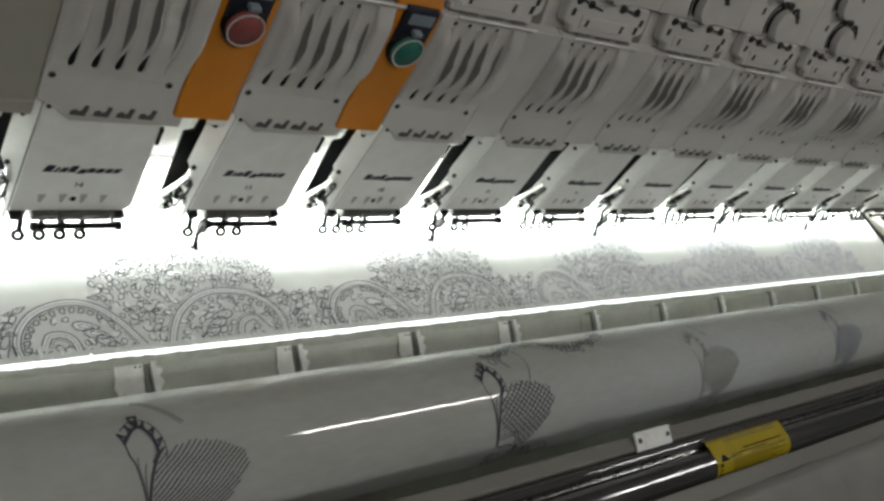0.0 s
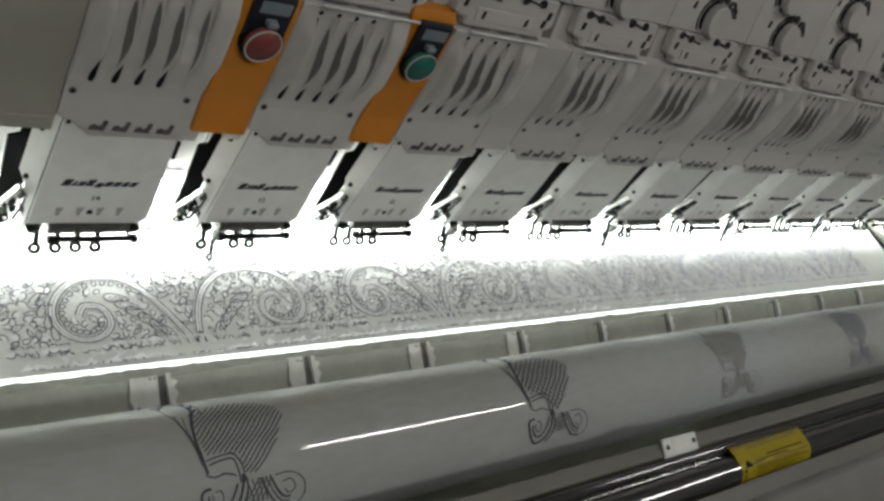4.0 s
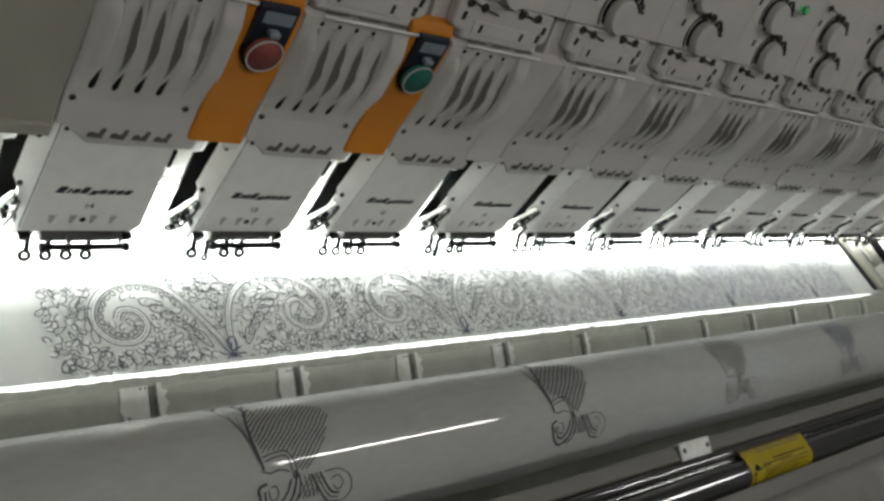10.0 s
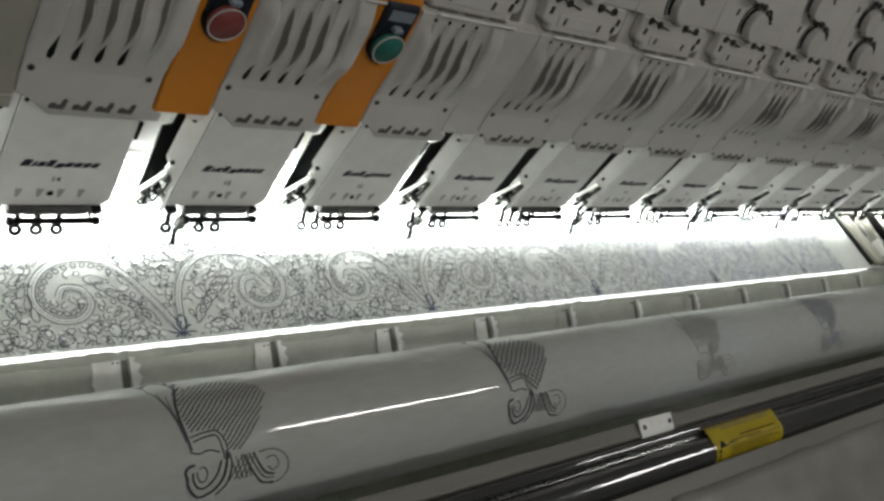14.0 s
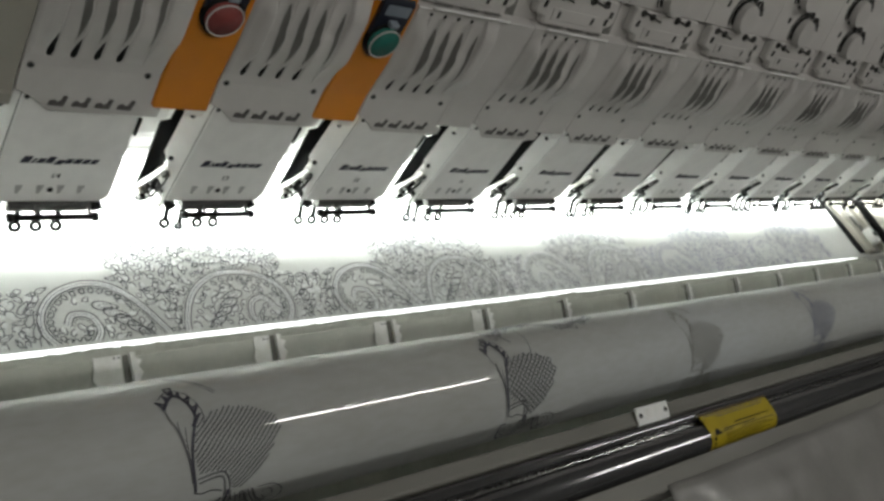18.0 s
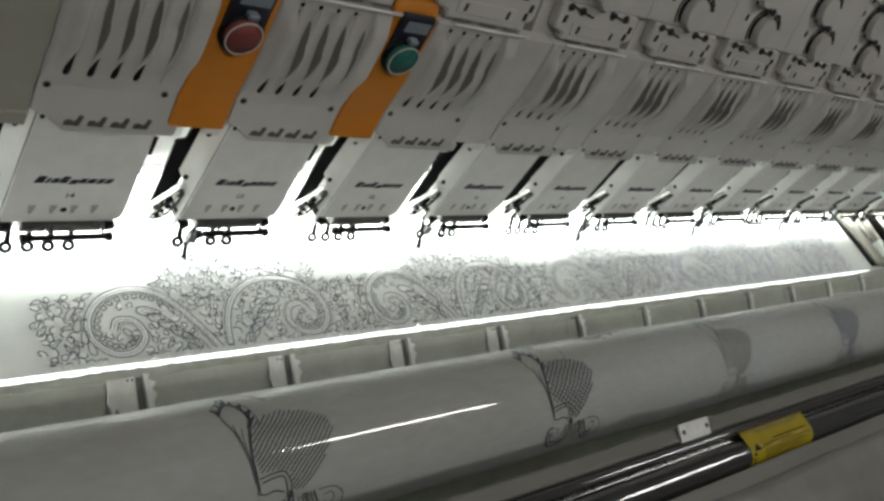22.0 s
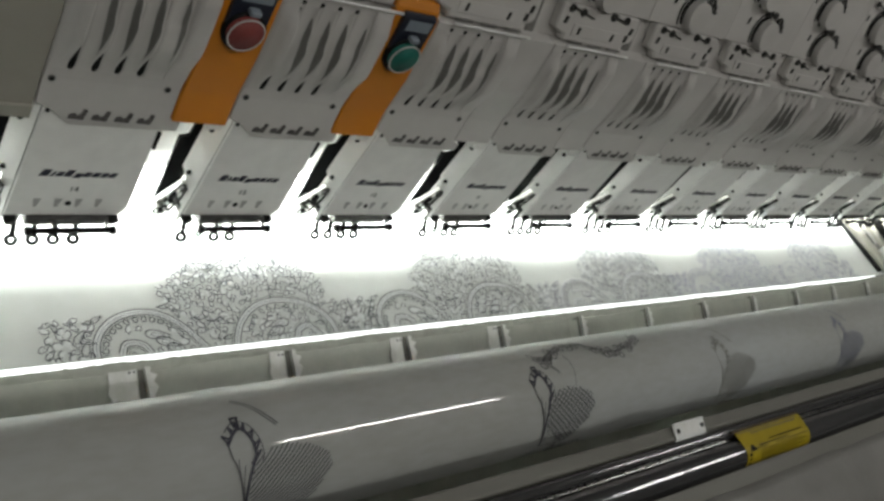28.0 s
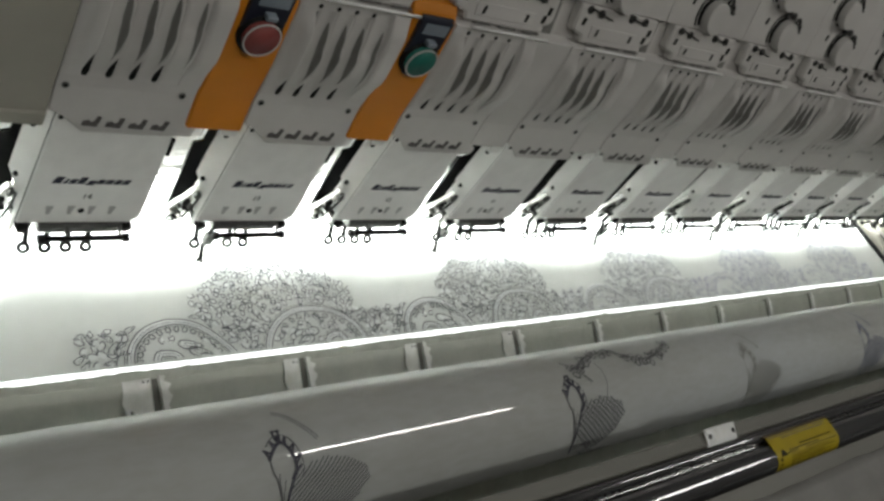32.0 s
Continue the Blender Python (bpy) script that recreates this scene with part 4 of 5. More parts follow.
    # dense blossoms, tendrils and leaves round, inside and below the scrolls
    fill(-0.020, 0.312, -0.066, 0.012, 0.0092, lambda x, y: free(x, y) and (x > 0.02 or y < 0.008 - 0.12 * abs(x)), (0.55, 0.72))
    fill(-0.014, 0.318, -0.150, -0.066, 0.0098, free, (0.55, 0.72))
    fill(-0.010, 0.318, -0.146, -0.070, 0.0200, free, (0.0, 0.9))
    return L


STRIP = 0.006
V_LO, V_HI = -0.150, 0.090
FRONT = -0.1062      # where the fabric turns down in front of the table


def stitched_fabric():
    f = thing("embroidered_fabric", pose(0, 0, CLOTH_Z), "white fabric stretched over the table, stitched with dark scrollwork", "fabric")
    # the plain ground of the fabric, very slightly slack
    rows = []
    for i in range(121):
        x = -0.9 + 2.74 * i / 120
        rows.append([(x, FRONT + 0.0005 + (0.42 - FRONT) * j / 40, 0.0006 * noise.noise((x * 5, j * 0.35, 1)) - 0.0006) for j in range(41)])
    part("ground_cloth", loft(rows), M["cloth"], f, "plain white ground cloth", True)
    part("turned_hem", box(-0.9, 1.84, FRONT - 0.0004, FRONT + 0.0008, -0.07, -0.0005), M["cloth"], f)
    bins = {}
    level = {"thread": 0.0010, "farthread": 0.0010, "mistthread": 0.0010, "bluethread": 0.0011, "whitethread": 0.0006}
    draw = table_drawing()
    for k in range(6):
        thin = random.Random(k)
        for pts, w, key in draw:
            # the last repeats are sparser, with fading by distance put into thread colour
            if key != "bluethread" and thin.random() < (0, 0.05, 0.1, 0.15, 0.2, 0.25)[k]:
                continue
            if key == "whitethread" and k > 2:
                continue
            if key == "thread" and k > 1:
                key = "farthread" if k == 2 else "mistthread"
            for a, b in zip(pts, pts[1:]):
                n = int((math.floor((a[1] - V_LO) / STRIP)))
                m = math.floor((b[1] - V_LO) / STRIP)
                cuts = [a, b] if n == m else [a, ((a[0] + b[0]) / 2, (a[1] + b[1]) / 2), b]
                for p, q in zip(cuts, cuts[1:]):
                    n = math.floor(((p[1] + q[1]) / 2 - V_LO) / STRIP)
                    dx, dy = q[0] - p[0], q[1] - p[1]
                    d = math.hypot(dx, dy)
                    if d < 1e-6 or not 0 <= n < 40 or p[0] + PITCH * k > 1.66:
                        continue
                    ox, oy = -dy / d * w / 2, dx / d * w / 2
                    ex, ey = dx / d * w * 0.25, dy / d * w * 0.25
                    vs, fs = bins.setdefault((n, key), ([], []))
                    c = V_LO + STRIP * (n + 0.5)
                    z, s, X = level[key], len(vs), PITCH * k
                    vs += [(p[0] - ex + ox + X, p[1] - ey + oy - c, z), (p[0] - ex - ox + X, p[1] - ey - oy - c, z), (q[0] + ex - ox + X, q[1] + ey - oy - c, z), (q[0] + ex + ox + X, q[1] + ey + oy - c, z),
                           (p[0] + X, p[1] - c, z + min(0.0004, w * 0.25)), (q[0] + X, q[1] - c, z + min(0.0004, w * 0.25))]
                    fs += [(s + 1, s + 4, s + 5, s + 2), (s + 4, s, s + 3, s + 5)]
    out = []
    for n in range(40):
        mats = [k for k in ("thread", "farthread", "mistthread", "bluethread", "whitethread") if (n, k) in bins]
        if not mats:
            continue
        vs, fs, mi = [], [], []
        for i, k in enumerate(mats):
            v, q = bins[n, k]
            fs += [tuple(j + len(vs) for j in face) for face in q]
            mi += [i] * len(q)
            vs += v
        me = bpy.data.meshes.new("stitched_strip")
        me.from_pydata(vs, [], fs)
        for k in mats:
            me.materials.append(M[k])
        me.polygons.foreach_set("material_index", mi)
        ob = new("stitched_strip", me)
        ob.parent = f
        ob["kind"] = "stuff"
        out.append((V_LO + STRIP * (n + 0.5), ob))
    return f, out


fabric, strips = stitched_fabric()


# ---- take-up roll in front of the table ----
def roll_drawing(long_strand):
    """One motif on the roll: x along the roll, s round it, growing towards the viewer."""
    L = []
    dark = lambda pts, w=0.0010: L.append((pts, w, "rollthread"))
    blue = lambda pts, w=0.0011: L.append((pts, w, "rolldark"))
    # jagged crown of the blossom
    crown = smooth_line([(0.0236, -0.0560), (0.0290, -0.0630), (0.0345, -0.0670), (0.0395, -0.0645), (0.0440, -0.0555), (0.0450, -0.0450), (0.0410, -0.0400)], 5)
    jag = [(p[0] + (0.0052 * (p[0] - 0.0350) / 0.010 if i % 4 == 2 else 0), p[1] - (0.0050 if i % 4 == 2 else 0)) for i, p in enumerate(crown)]
    blue(jag, 0.0018)
    blue(crown, 0.0026)
    for dx in (-0.002, 0.0015):
        blue([(0.0345 + dx, -0.0690), (0.0345 + dx * 1.5, -0.0760)], 0.0018)
    blue([(0.0312, -0.0762), (0.0378, -0.0762)], 0.0018)
    dark(offset_line(crown[4:-3], -0.0062), 0.0009)
    # stem: a tapering band under the crown
    left = smooth_line([(0.0240, -0.0560), (0.0255, -0.0470), (0.0285, -0.0400), (0.0335, -0.0170), (0.0368, 0.0009)], 6)
    right = smooth_line([(0.0435, -0.0430), (0.0385, -0.0300), (0.0365, -0.0160), (0.0375, -0.0040), (0.0395, 0.0075)], 6)
    dark(left, 0.0011)
    blue(right, 0.0022)
    for k in (0.35, 0.68):
        dark([(p[0] * (1 - k) + q[0] * k, p[1] * (1 - k) + q[1] * k) for p, q in zip(left, right)][4:-3], 0.0008)
    # hatched field beside the stem, wide above and narrow below
    field = [(0.0445, -0.0436), (0.0590, -0.0490), (0.0727, -0.0512), (0.0930, -0.0475), (0.1081, -0.0397), (0.1128, -0.0278), (0.1040, -0.0140), (0.0900, 0.0040), (0.0760, 0.0150), (0.0690, 0.0120), (0.0650, -0.0010), (0.0540, -0.0040), (0.0420, -0.0040), (0.0380, -0.0160), (0.0400, -0.0310)]
    def within(x, y):
        odd = False
        for (ax, ay), (bx, by) in zip(field, field[1:] + field[:1]):
            if (ay > y) != (by > y) and x < ax + (y - ay) / (by - ay) * (bx - ax):
                odd = not odd
        return odd
    if long_strand:
        # the second motif is hatched both ways
        for i in range(18):
            c = 0.060 + 0.0074 * i
            run = [(c + q * 1.25, q) for q in [-0.052 + 0.068 * j / 45 for j in range(46)]]
            run = [p for p in run if within(*p)]
            if len(run) > 2:
                dark(run[::4] + [run[-1]], 0.0010)
    gap = 0.0068 if long_strand else 0.0045
    for i in range(28):
        c = -0.008 + gap * i           # x + 1.1 s is constant along each line
        run = [(c - q * 1.10 + 0.0007 * math.sin(q * 260), q) for q in [-0.052 + 0.068 * j / 45 for j in range(46)]]
        run = [p for p in run if within(*p)]
        if len(run) > 2:
            dark(run[::3] + [run[-1]], 0.0012)
    # double ribbon below the field
    for d in (0.0, 0.0034):
        dark(smooth_line([(0.0405 + d * 0.5, -0.0012 + d), (0.0510, -0.0030 + d), (0.0615 - d * 0.3, -0.0026 + d), (0.0670 - d, 0.0070 + d), (0.0680 - d, 0.0180)], 6), 0.0014)
    dark(smooth_line([(0.0385, 0.0089), (0.0450, 0.0112), (0.0530, 0.0100), (0.0612, 0.0126)], 6), 0.0013)
    # large hook with a curl inside
    hook = [(0.0405, 0.0185), (0.0359, 0.0193), (0.0335, 0.0225), (0.0348, 0.0275), (0.0362, 0.0340), (0.0437, 0.0426), (0.0541, 0.0407), (0.0623, 0.0329), (0.0660, 0.0212), (0.0665, 0.0130)]
    blue(smooth_line(hook, 6), 0.0020)
    blue(smooth_line([(0.0390, 0.0240), (0.0394, 0.0290), (0.0430, 0.0350), (0.0495, 0.0360), (0.0574, 0.0290), (0.0616, 0.0190)], 6), 0.0015)
    dark(smooth_line([(0.0420, 0.0235), (0.0440, 0.0300), (0.0480, 0.0315), (0.0505, 0.0270), (0.0485, 0.0214), (0.0445, 0.0215)], 6), 0.0010)
    dark(smooth_line([(0.0690, 0.0150), (0.0700, 0.0250), (0.0660, 0.0370), (0.0580, 0.0440)], 6), 0.0016)
    # crossing stems and the second scroll
    for i in range(4):
        dark([(0.0690 + 0.0045 * i, 0.0180), (0.0760 + 0.0035 * i, 0.0350)], 0.0009)
        dark([(0.0790 + 0.0035 * i, 0.0180), (0.0680 + 0.0045 * i, 0.0350)], 0.0009)
    for d, w in ((0.0, 0.0017), (0.0038, 0.0011), (0.0070, 0.0018)):
        dark(smooth_line([(0.0800 + d * 1.2, 0.0180), (0.0873 + d, 0.0310 - d * 0.3), (0.0966 + d * 0.5, 0.0422 - d), (0.1065, 0.0440 - d)], 6), w)
    dark(smooth_line([(0.0930, 0.0180), (0.1067, 0.0182), (0.1170, 0.0255), (0.1185, 0.0370), (0.1120, 0.0440), (0.1040, 0.0454)], 6), 0.0010)
    dark(smooth_line([(0.0990, 0.0240), (0.1060, 0.0230), (0.1100, 0.0300), (0.1050, 0.0340), (0.1010, 0.0300)], 6), 0.0009)
    # loose strand of blossoms above
    strand = curve((0.040, -0.094), (0.050, -0.090), (0.060, -0.078), (0.069, -0.066), 18)
    dark(strand, 0.0010)
    dark(offset_line(strand, 0.0025), 0.0008)
    if not long_strand:
        return L
    rnd = random.Random(4)
    for i in range(46):
        x = 0.046 + 0.185 * (i + rnd.random()) / 46
        s = -0.088 + 0.010 * math.sin(x * 45) + rnd.uniform(-0.006, 0.006)
        dark(loop(x, s, rnd.uniform(0.003, 0.005), rnd.uniform(0.002, 0.0035), rnd.uniform(0, 3), 9), 0.0013)
    dark([(0.046 + 0.185 * i / 40, -0.090 + 0.010 * math.sin((0.046 + 0.185 * i / 40) * 45)) for i in range(41)], 0.0012)
    dark(curve((0.088, -0.086), (0.095, -0.070), (0.090, -0.060), (0.084, -0.048), 14), 0.0008)
    return L


def fabric_roll():
    r = thing("fabric_roll", pose(0, ROLL_Y, ROLL_Z), "roll of embroidered grey-white fabric under glossy clear film", "fabric roll")
    rows = []
    for i in range(97):
        x = -1.3 + 4.2 * i / 96
        rr = ROLL_R + 0.0001 * math.sin(x * 13)
        rows.append([(x, -rr * math.sin(2 * math.pi * j / 64), rr * math.cos(2 * math.pi * j / 64)) for j in range(64)])
    bm = loft(rows, closed=True)
    bm.verts.ensure_lookup_table()
    bm.faces.new(bm.verts[:64]), bm.faces.new(bm.verts[-64:])
    part("wound_fabric", bm, M["rollcloth"], r, "grey-white wound fabric", True)
    part("core_tube", rod((-1.45, 0, 0), (3.05, 0, 0), 0.02, seg=20), M["steel"], r, "", True)
    names = ("rollthread", "rolldark")
    made = []
    for long_strand in (False, True):
        vs, fs, mi = [], [], []
        for pts, w, key in roll_drawing(long_strand):
            fine = []
            for a, b in zip(pts, pts[1:]):
                n = max(1, int(math.hypot(b[0] - a[0], b[1] - a[1]) / 0.004))
                fine += [(a[0] + (b[0] - a[0]) * i / n, a[1] + (b[1] - a[1]) * i / n) for i in range(n)]
            fine.append(pts[-1])
            for p, q in zip(fine, fine[1:]):
                dx, dy = q[0] - p[0], q[1] - p[1]
                d = math.hypot(dx, dy)
                if d < 1e-6:
                    continue
                ox, oy = -dy / d * w / 2, dx / d * w / 2
                ex, ey = dx / d * w * 0.25, dy / d * w * 0.25
                s = len(vs)
                for x, u in ((p[0] - ex + ox, p[1] - ey + oy), (p[0] - ex - ox, p[1] - ey - oy), (q[0] + ex - ox, q[1] + ey - oy), (q[0] + ex + ox, q[1] + ey + oy)):
                    a = u / ROLL_R
                    h = ROLL_R + (0.0006 if key == "rollthread" else 0.0008)
                    vs.append((x, -h * math.sin(a), h * math.cos(a)))
                fs.append((s, s + 1, s + 2, s + 3))
                mi.append(names.index(key))
        me = bpy.data.meshes.new("stitched_motif")
        me.from_pydata(vs, [], fs)
        for k in names:
            me.materials.append(M[k])
        me.polygons.foreach_set("material_index", mi)
        made.append(me)
    # farther along, blur and fading by distance are put into faint thread colours
    for tones in (("browntrace", "browntrace"), ("bluetrace", "bluetrace")):
        me = made[0].copy()
        me.materials.clear()
        for key in tones:
            me.materials.append(M[key])
        made.append(me)
    for k in range(0, 6):
        ob = new("stitched_motif", made[min(k, 3)])
        ob.parent = r
        ob.location = (PITCH * k - 0.0008, 0, 0)
        ob["label"] = ("dark stitched blossom with a hatched field and scrolls", "dark stitched blossom with a cross-hatched field", "faint brownish stitched blossom under film", "faint blue-grey stitched blossom under film")[min(k, 3)]
    for x in (-1.40, 2.98):
        b = thing("roll_bearing", pose(x, ROLL_Y, 0), "grey steel stand that carries the end of the fabric roll", "stand", "roll stands")
        part("post", box(-0.03, 0.03, -0.03, 0.03, 0, ROLL_Z - 0.02, 0.004), M["filler"], b)
        part("cradle", box(-0.035, 0.035, -0.05, 0.05, ROLL_Z - 0.05, ROLL_Z - 0.0205, 0.004), M["dark"], b)
    return r


roll = fabric_roll()


# ---- sliding front rail ----
def front_rail():
    r = thing("sliding_rail", pose(0, -0.40, 1.10), "sliding front rail with dark steel tubes and painted edges", "rail")
    add = lambda name, bm, mat, lab="", smooth=False, parent=r: part(name, bm, mat, parent, lab, smooth)
    add("back_profile", prism([(0.0325, 0.0), (0.020, 0.0), (0.0185, -0.0015), (0.0185, -0.05), (0.0325, -0.05)], -1.6, 3.4, "x", 0.0008), M["rail"], "beige painted flat profile")
    add("groove", box(-1.6, 3.4, -0.0005, 0.0185, -0.045, -0.014), M["black"])
    add("inner_tube", rod((-1.6, 0.0120, -0.006), (3.4, 0.0120, -0.006), 0.0055, seg=20), M["chrome"], "slim dark steel tube", True)
    add("middle_tube", rod((-1.6, 0.0048, -0.0105), (3.4, 0.0048, -0.0105), 0.0030, seg=14), M["steel"], "slim bright steel rod", True)
    add("outer_tube", rod((-1.6, -0.0105, -0.0135), (3.4, -0.0105, -0.0135), 0.0155, seg=36), M["chrome"], "polished dark steel tube", True)
    add("front_profile", prism([(-0.0300, -0.002), (-0.0275, -0.001), (-0.0275, -0.045), (-0.047, -0.045), (-0.047, -0.003)], -1.6, 3.4, "x", 0.0008), M["rail"], "beige painted edge")
    # warning sticker wrapped round the tube
    xs = (0.548, 0.58, 0.62, 0.66, 0.686)
    rows = [[(x, 0.0072, 0.0016) for x in xs], [(x, 0.0010, 0.0022) for x in xs]]
    for i in range(14):
        a = radians(-12 + 7.6 * i)
        rows.append([(x, -0.0105 - 0.0159 * math.sin(a), -0.0135 + 0.0159 * math.cos(a)) for x in xs])
    st = add("warning_sticker", loft(rows), M["yellow"], "yellow warning sticker with small print", True)
    def on_tube(a, lift_=0.0004):
        return (-0.0105 - (0.0159 + lift_) * math.sin(a), -0.0135 + (0.0159 + lift_) * math.cos(a))
    for x0, x1, a0, a1 in ((0.600, 0.672, -0.16, -0.08), (0.575, 0.640, 0.06, 0.13), (0.570, 0.592, 0.20, 0.26), (0.610, 0.678, 0.22, 0.27), (0.575, 0.660, 0.40, 0.44), (0.575, 0.675, 0.53, 0.57), (0.575, 0.650, 0.66, 0.70), (0.575, 0.670, 0.80, 0.84), (0.575, 0.655, 0.94, 0.98), (0.575, 0.630, 1.08, 1.12),
                           (0.552, 0.557, 0.42, 0.62), (0.552, 0.556, 0.75, 0.90), (0.552, 0.557, 1.02, 1.18), (0.552, 0.555, 1.26, 1.36)):
        bm = bmesh.new()
        vv = [bm.verts.new((x, *on_tube(a))) for x, a in ((x0, a0), (x1, a0), (x1, a1), (x0, a1))]
        bm.faces.new(vv)
        add("small_print", bm, M["black"], "illegible black print", parent=st)
    for x0, x1, y0, y1 in ((0.552, 0.640, 0.0052, 0.0060), (0.575, 0.672, 0.0022, 0.0032), (0.648, 0.676, 0.0050, 0.0060)):
        add("small_print", box(x0, x1, y0, y1, 0.0015, 0.0024), M["shadesheet"], "illegible dark print", parent=st)
    # dark brown strip painted as the sticker's shadow above its top edge
    add("sticker_backing", box(0.545, 0.688, 0.0074, 0.0105, -0.0004, 0.0012), M["brown"], "dark brown strip for the shade along the sticker", parent=st)
    # pictogram: a black triangle on the sticker
    bm = bmesh.new()
    bm.faces.new([bm.verts.new((x, *on_tube(a))) for x, a in ((0.555, 0.34), (0.570, 0.34), (0.5640, -0.06), (0.5600, -0.06))])
    add("pictogram", bm, M["black"], "black warning symbol", parent=st)
    # small white rating plate
    pl = add("rating_plate", prism([(0.0325, 0.0045), (0.0325, 0.0075), (0.0165, 0.0010), (0.0165, -0.0020)], 0.452, 0.505, "x", 0.0006), M["label"], "small white plate with two screws")
    for x in (0.4575, 0.4995):
        add("screw", rod((x, 0.0250, 0.0030), (x, 0.0246, 0.0052), 0.0024, seg=12), M["dark"], parent=pl)
    add("plate_print", prism([(0.0295, 0.0055), (0.0295, 0.0068), (0.0200, 0.0029), (0.0200, 0.0016)], 0.465, 0.492, "x"), M["bracket"], "faint grey print", parent=pl)
    # supports
    for x in (-1.2, 0.9, 3.0):
        add("support_arm", box(x - 0.03, x + 0.03, -0.04, 0.03, -1.10, -0.046, 0.004), M["filler"])
    return r


def cover_sheet():
    """Crumpled protective sheet lying over the outer edge of the rail."""
    rows = []
    for i in range(91):
        x = 0.445 + 1.3 * i / 90
        row = []
        for j in range(31):
            y = -0.4445 - 0.30 * j / 30 + 0.004 * noise.noise((x * 14, 0, 5)) * (1 if j == 0 else 0)
            fall = 0.0 - 0.20 * (j / 30) ** 1.6
            z = 1.0992 + fall + 0.016 * noise.noise((x * 7 + y * 5, y * 11, 2)) * min(1, j / 4) + 0.004 * noise.noise((x * 30, y * 22, 7)) * min(1, j / 3)
            # torn left end runs back under the rail
            row.append((x - (0.05 * (j / 30) + 0.012 * noise.noise((j * 0.6, 3, 1))) * max(0, 1 - i / 12), y, z))
        rows.append(row)
    bm = loft(rows)
    ob = obj("cover_sheet", bm, M["sheet"], True)
    sol = ob.modifiers.new("thickness", "SOLIDIFY")
    sol.thickness = 0.001
    return tagged(ob, "crumpled grey protective sheet over the front rail", "cover sheet")


rail = front_rail()
sheet = cover_sheet()


# ---- clamp frame at the far end of the fabric ----
def clamp_frame():
    c = thing("clamp_frame", pose(1.78, 0, CLOTH_Z), "steel clamping frame at the end of the stretched fabric", "clamp frame")
    add = lambda name, bm, mat, lab="", smooth=False: part(name, bm, mat, c, lab, smooth)
    rows = []
    for i in range(41):
        y = -0.100 + 0.40 * i / 40
        w = 0.003 * noise.noise((y * 40, 2, 9))
        rows.append([(-0.010 + w, y, 0.001), (-0.009 + w, y, 0.006), (-0.001, y, 0.007), (0.003, y, 0.001)])
    add("clamp_bar", loft(rows), M["black"], "dark clamping strip with a ragged edge")
    add("guide_bar", box(0.0045, 0.036, -0.104, 0.30, 0.002, 0.018, 0.003), M["endcover"], "grey guide bar")
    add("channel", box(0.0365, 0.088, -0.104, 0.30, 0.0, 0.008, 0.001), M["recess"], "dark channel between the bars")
    for i, y in enumerate((-0.012, 0.030, 0.076, 0.125, 0.18)):
        add("slot", box(0.050, 0.068, y - 0.013, y + 0.013, 0.0075, 0.0095), M["black"])
        add("slot_lip", box(0.0695, 0.075, y - 0.016, y + 0.016, 0.008, 0.013, 0.001), M["filler"])
    add("clamp_block", prism([(0.056, -0.085), (0.080, -0.085), (0.084, -0.060), (0.076, -0.044), (0.060, -0.046)], 0.008, 0.026, "z", 0.002), M["plate"], "worn white block")
    add("clamp_screw", rod((0.069, -0.066, 0.026), (0.069, -0.066, 0.031), 0.0065, seg=12), M["gunmetal"], "", True)
    add("guide_bar", box(0.0885, 0.118, -0.104, 0.30, 0.002, 0.020, 0.003), M["endcover"])
    add("channel", box(0.1185, 0.149, -0.104, 0.30, 0.0, 0.009, 0.001), M["shadesheet"])
    add("end_plate", box(0.15, 1.4, -0.104, 0.30, 0.0, 0.010, 0.002), M["endcover"])
    add("hose", rod((0.10, -0.09, 0.026), (0.145, 0.20, 0.03), 0.009, seg=12), M["black"], "", True)


clamp_frame()


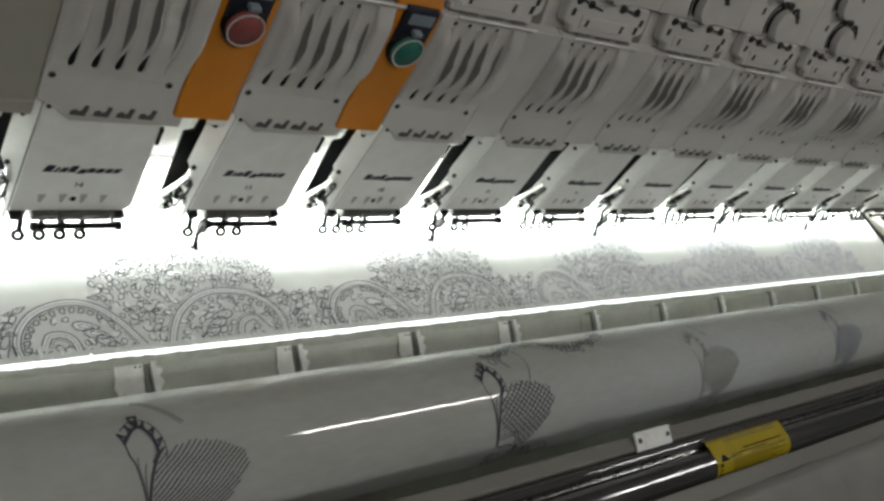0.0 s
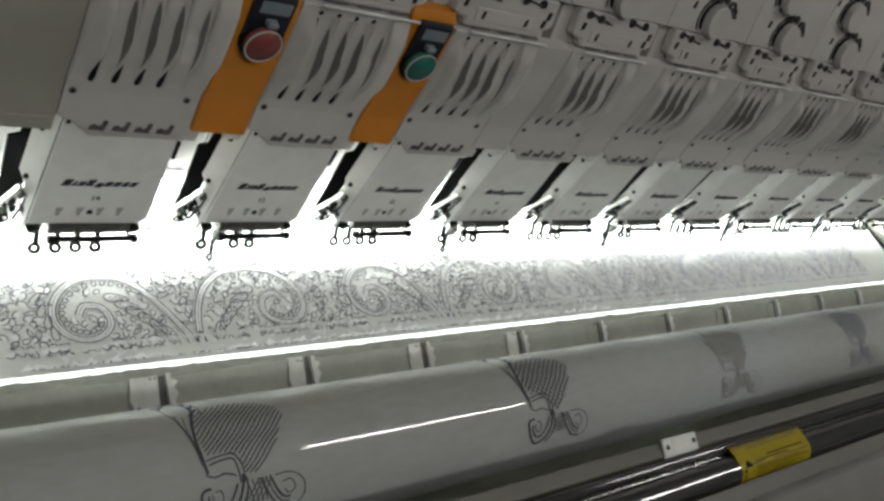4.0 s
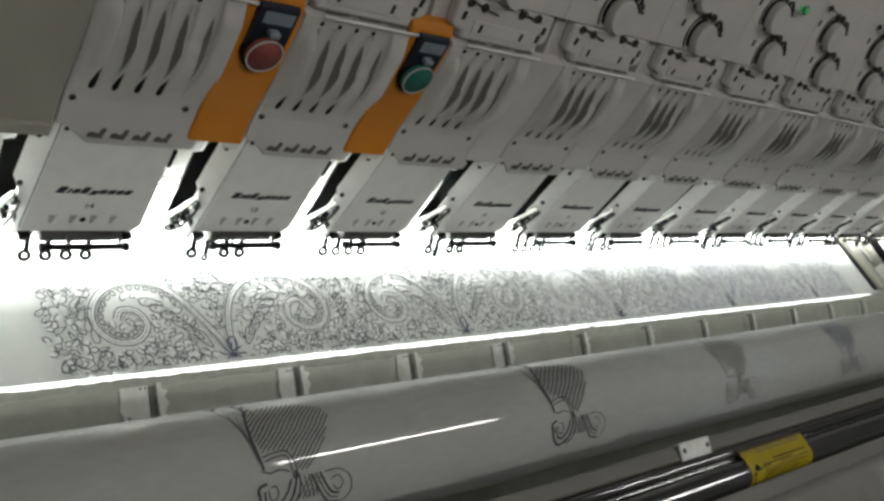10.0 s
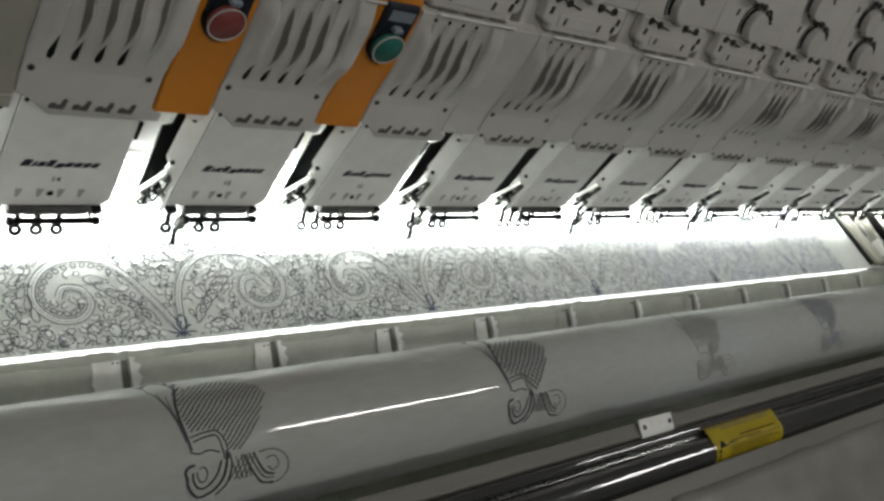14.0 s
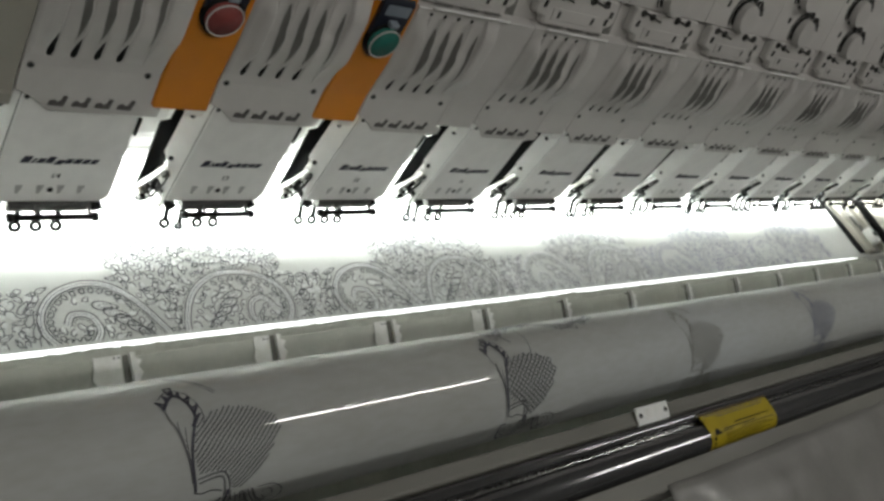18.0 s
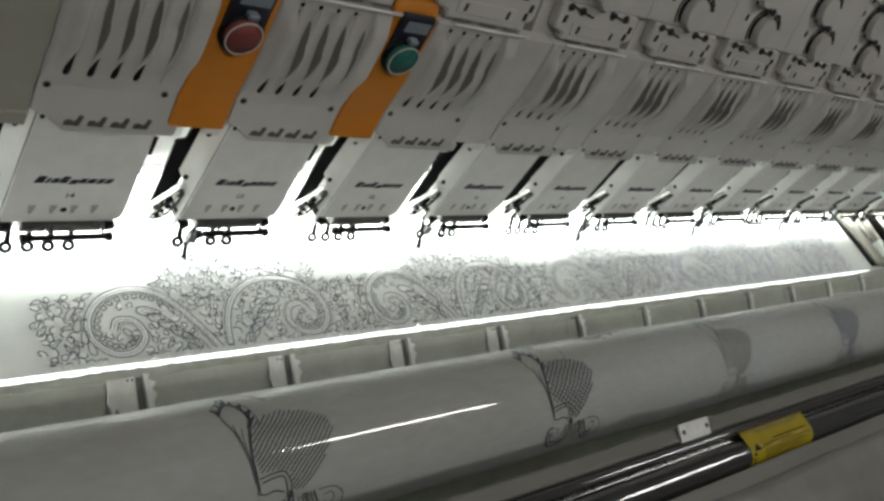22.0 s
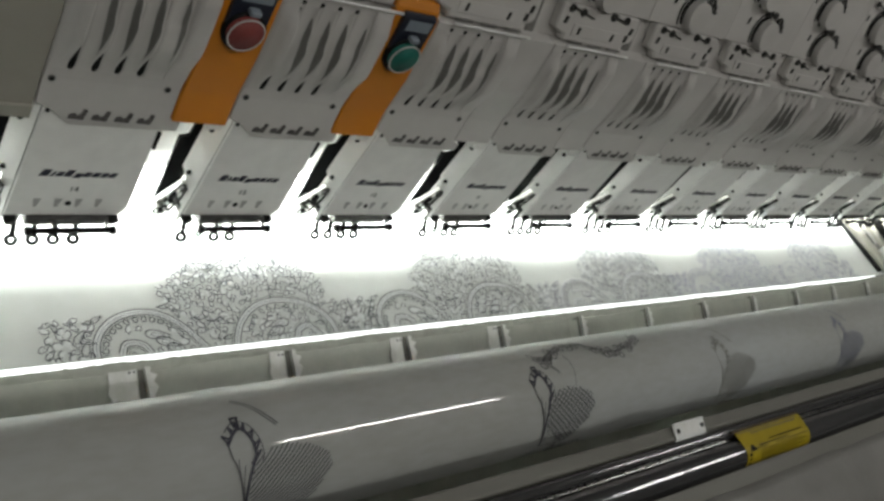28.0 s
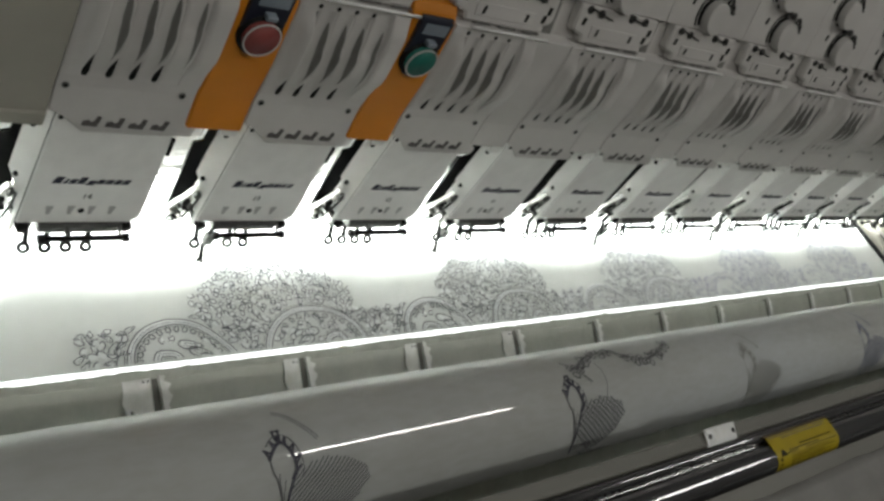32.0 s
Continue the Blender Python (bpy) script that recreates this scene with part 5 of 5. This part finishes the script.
# ---- movement ----
def motions():
    # seconds, shift of the fabric along the machine, feed of the fabric towards the heads
    MOVES = [
        (0, -0.0679, -0.0581),
        (0.5, -0.0547, -0.0546),
        (1, -0.0589, -0.0584),
        (1.5, -0.0467, -0.0523),
        (2, -0.0548, -0.0391),
        (2.5, -0.0520, -0.0318),
        (3, -0.0523, -0.0408),
        (3.5, -0.0477, -0.0283),
        (5.5, -0.0380, 0.0017),
        (6, -0.0379, -0.0081),
        (6.5, -0.0249, 0.0017),
        (7, -0.0319, 0.0032),
        (7.5, -0.0203, 0.0012),
        (8, -0.0177, 0.0074),
        (8.5, -0.0137, -0.0023),
        (9, -0.0000, 0.0000),
        (9.5, -0.0087, -0.0048),
        (10, 0.0033, -0.0117),
        (10.5, 0.0124, -0.0176),
        (11, 0.0028, -0.0177),
        (11.5, -0.0128, -0.0164),
        (12, -0.0089, -0.0144),
        (12.5, -0.0174, -0.0259),
        (13, -0.0256, -0.0300),
        (13.5, -0.0189, -0.0235),
        (14, -0.0255, -0.0133),
        (14.5, -0.0208, -0.0090),
        (16.5, -0.0325, -0.0235),
        (17, -0.0305, -0.0366),
        (17.5, -0.0188, -0.0436),
        (18, -0.0265, -0.0488),
        (18.5, -0.0211, -0.0358),
        (19, -0.0098, -0.0292),
        (19.5, -0.0089, -0.0381),
        (20, -0.0166, -0.0294),
        (20.5, -0.0001, -0.0272),
        (21, 0.0128, -0.0298),
        (21.5, 0.0011, -0.0259),
        (22, 0.0081, -0.0345),
        (22.5, 0.0208, -0.0415),
        (23, 0.0156, -0.0327),
        (23.5, 0.0042, -0.0383),
        (24, -0.0038, -0.0506),
        (24.5, -0.0127, -0.0558),
        (25, -0.0032, -0.0462),
        (25.5, 0.0132, -0.0497),
        (27.5, -0.0055, -0.0656),
        (28, 0.0044, -0.0690),
        (28.5, -0.0046, -0.0609),
        (29, -0.0143, -0.0708),
        (29.5, -0.0017, -0.0817),
        (30, 0.0104, -0.0753),
        (30.5, 0.0039, -0.0797),
        (31, 0.0166, -0.0782),
        (31.5, 0.0284, -0.0659),
        (32, 0.0226, -0.0733),
    ]
    walk(fabric, [(t, pose(dx, 0, CLOTH_Z)) for t, dx, feed in MOVES])
    walk(rail, [(t, pose(dx, -0.40, 1.10)) for t, dx, feed in MOVES])
    walk(sheet, [(t, pose(dx, 0, 0)) for t, dx, feed in MOVES])
    walk(roll, [(t, pose(dx, ROLL_Y, ROLL_Z, math.degrees(-feed / ROLL_R))) for t, dx, feed in MOVES])
    for v, ob in strips:
        rows = []
        for t, dx, feed in MOVES:
            y = v + feed
            over = FRONT + 0.004 - y          # how far the strip has passed the turning edge
            if over <= 0:
                rows.append((t, pose(0, y, 0)))
            else:
                rows.append((t, pose(0, FRONT + 0.0012, -0.004 - over, 85)))
        walk(ob, rows)
    # strokes of the working needle bars: seconds and how far the bar is down
    STROKES = [(0, 26), (0.5, 3), (1, 26), (1.5, 20), (2, 8), (2.5, 26), (3, 26), (3.5, 5), (4.2, 24), (4.8, 4), (5.5, 12), (6, 28), (6.5, 6), (7, 25), (7.5, 4), (8, 26), (8.5, 12), (9, 0), (9.5, 22), (10, 10), (10.5, 24), (11, 27), (11.5, 6), (12, 24), (12.5, 18), (13, 0), (13.5, 24), (14, 27), (14.5, 15), (15.2, 3), (15.8, 25), (16.5, 6), (17, 28), (17.5, 20), (18, 8), (18.5, 24), (19, 0), (19.5, 18), (20, 26), (20.5, 5), (21, 27), (21.5, 22), (22, 27), (22.5, 8), (23, 26), (23.5, 2), (24, 4), (24.5, 24), (25, 10), (25.5, 20), (26.2, 4), (26.8, 25), (27.5, 22), (28, 0), (28.5, 24), (29, 27), (29.5, 3), (30, 26), (30.5, 24), (31, 26), (31.5, 4), (32, 27)]
    for ob in ACTIVE:
        walk(ob, [(t, pose(0, 0, -0.00135 * mm)) for t, mm in STROKES])


motions()
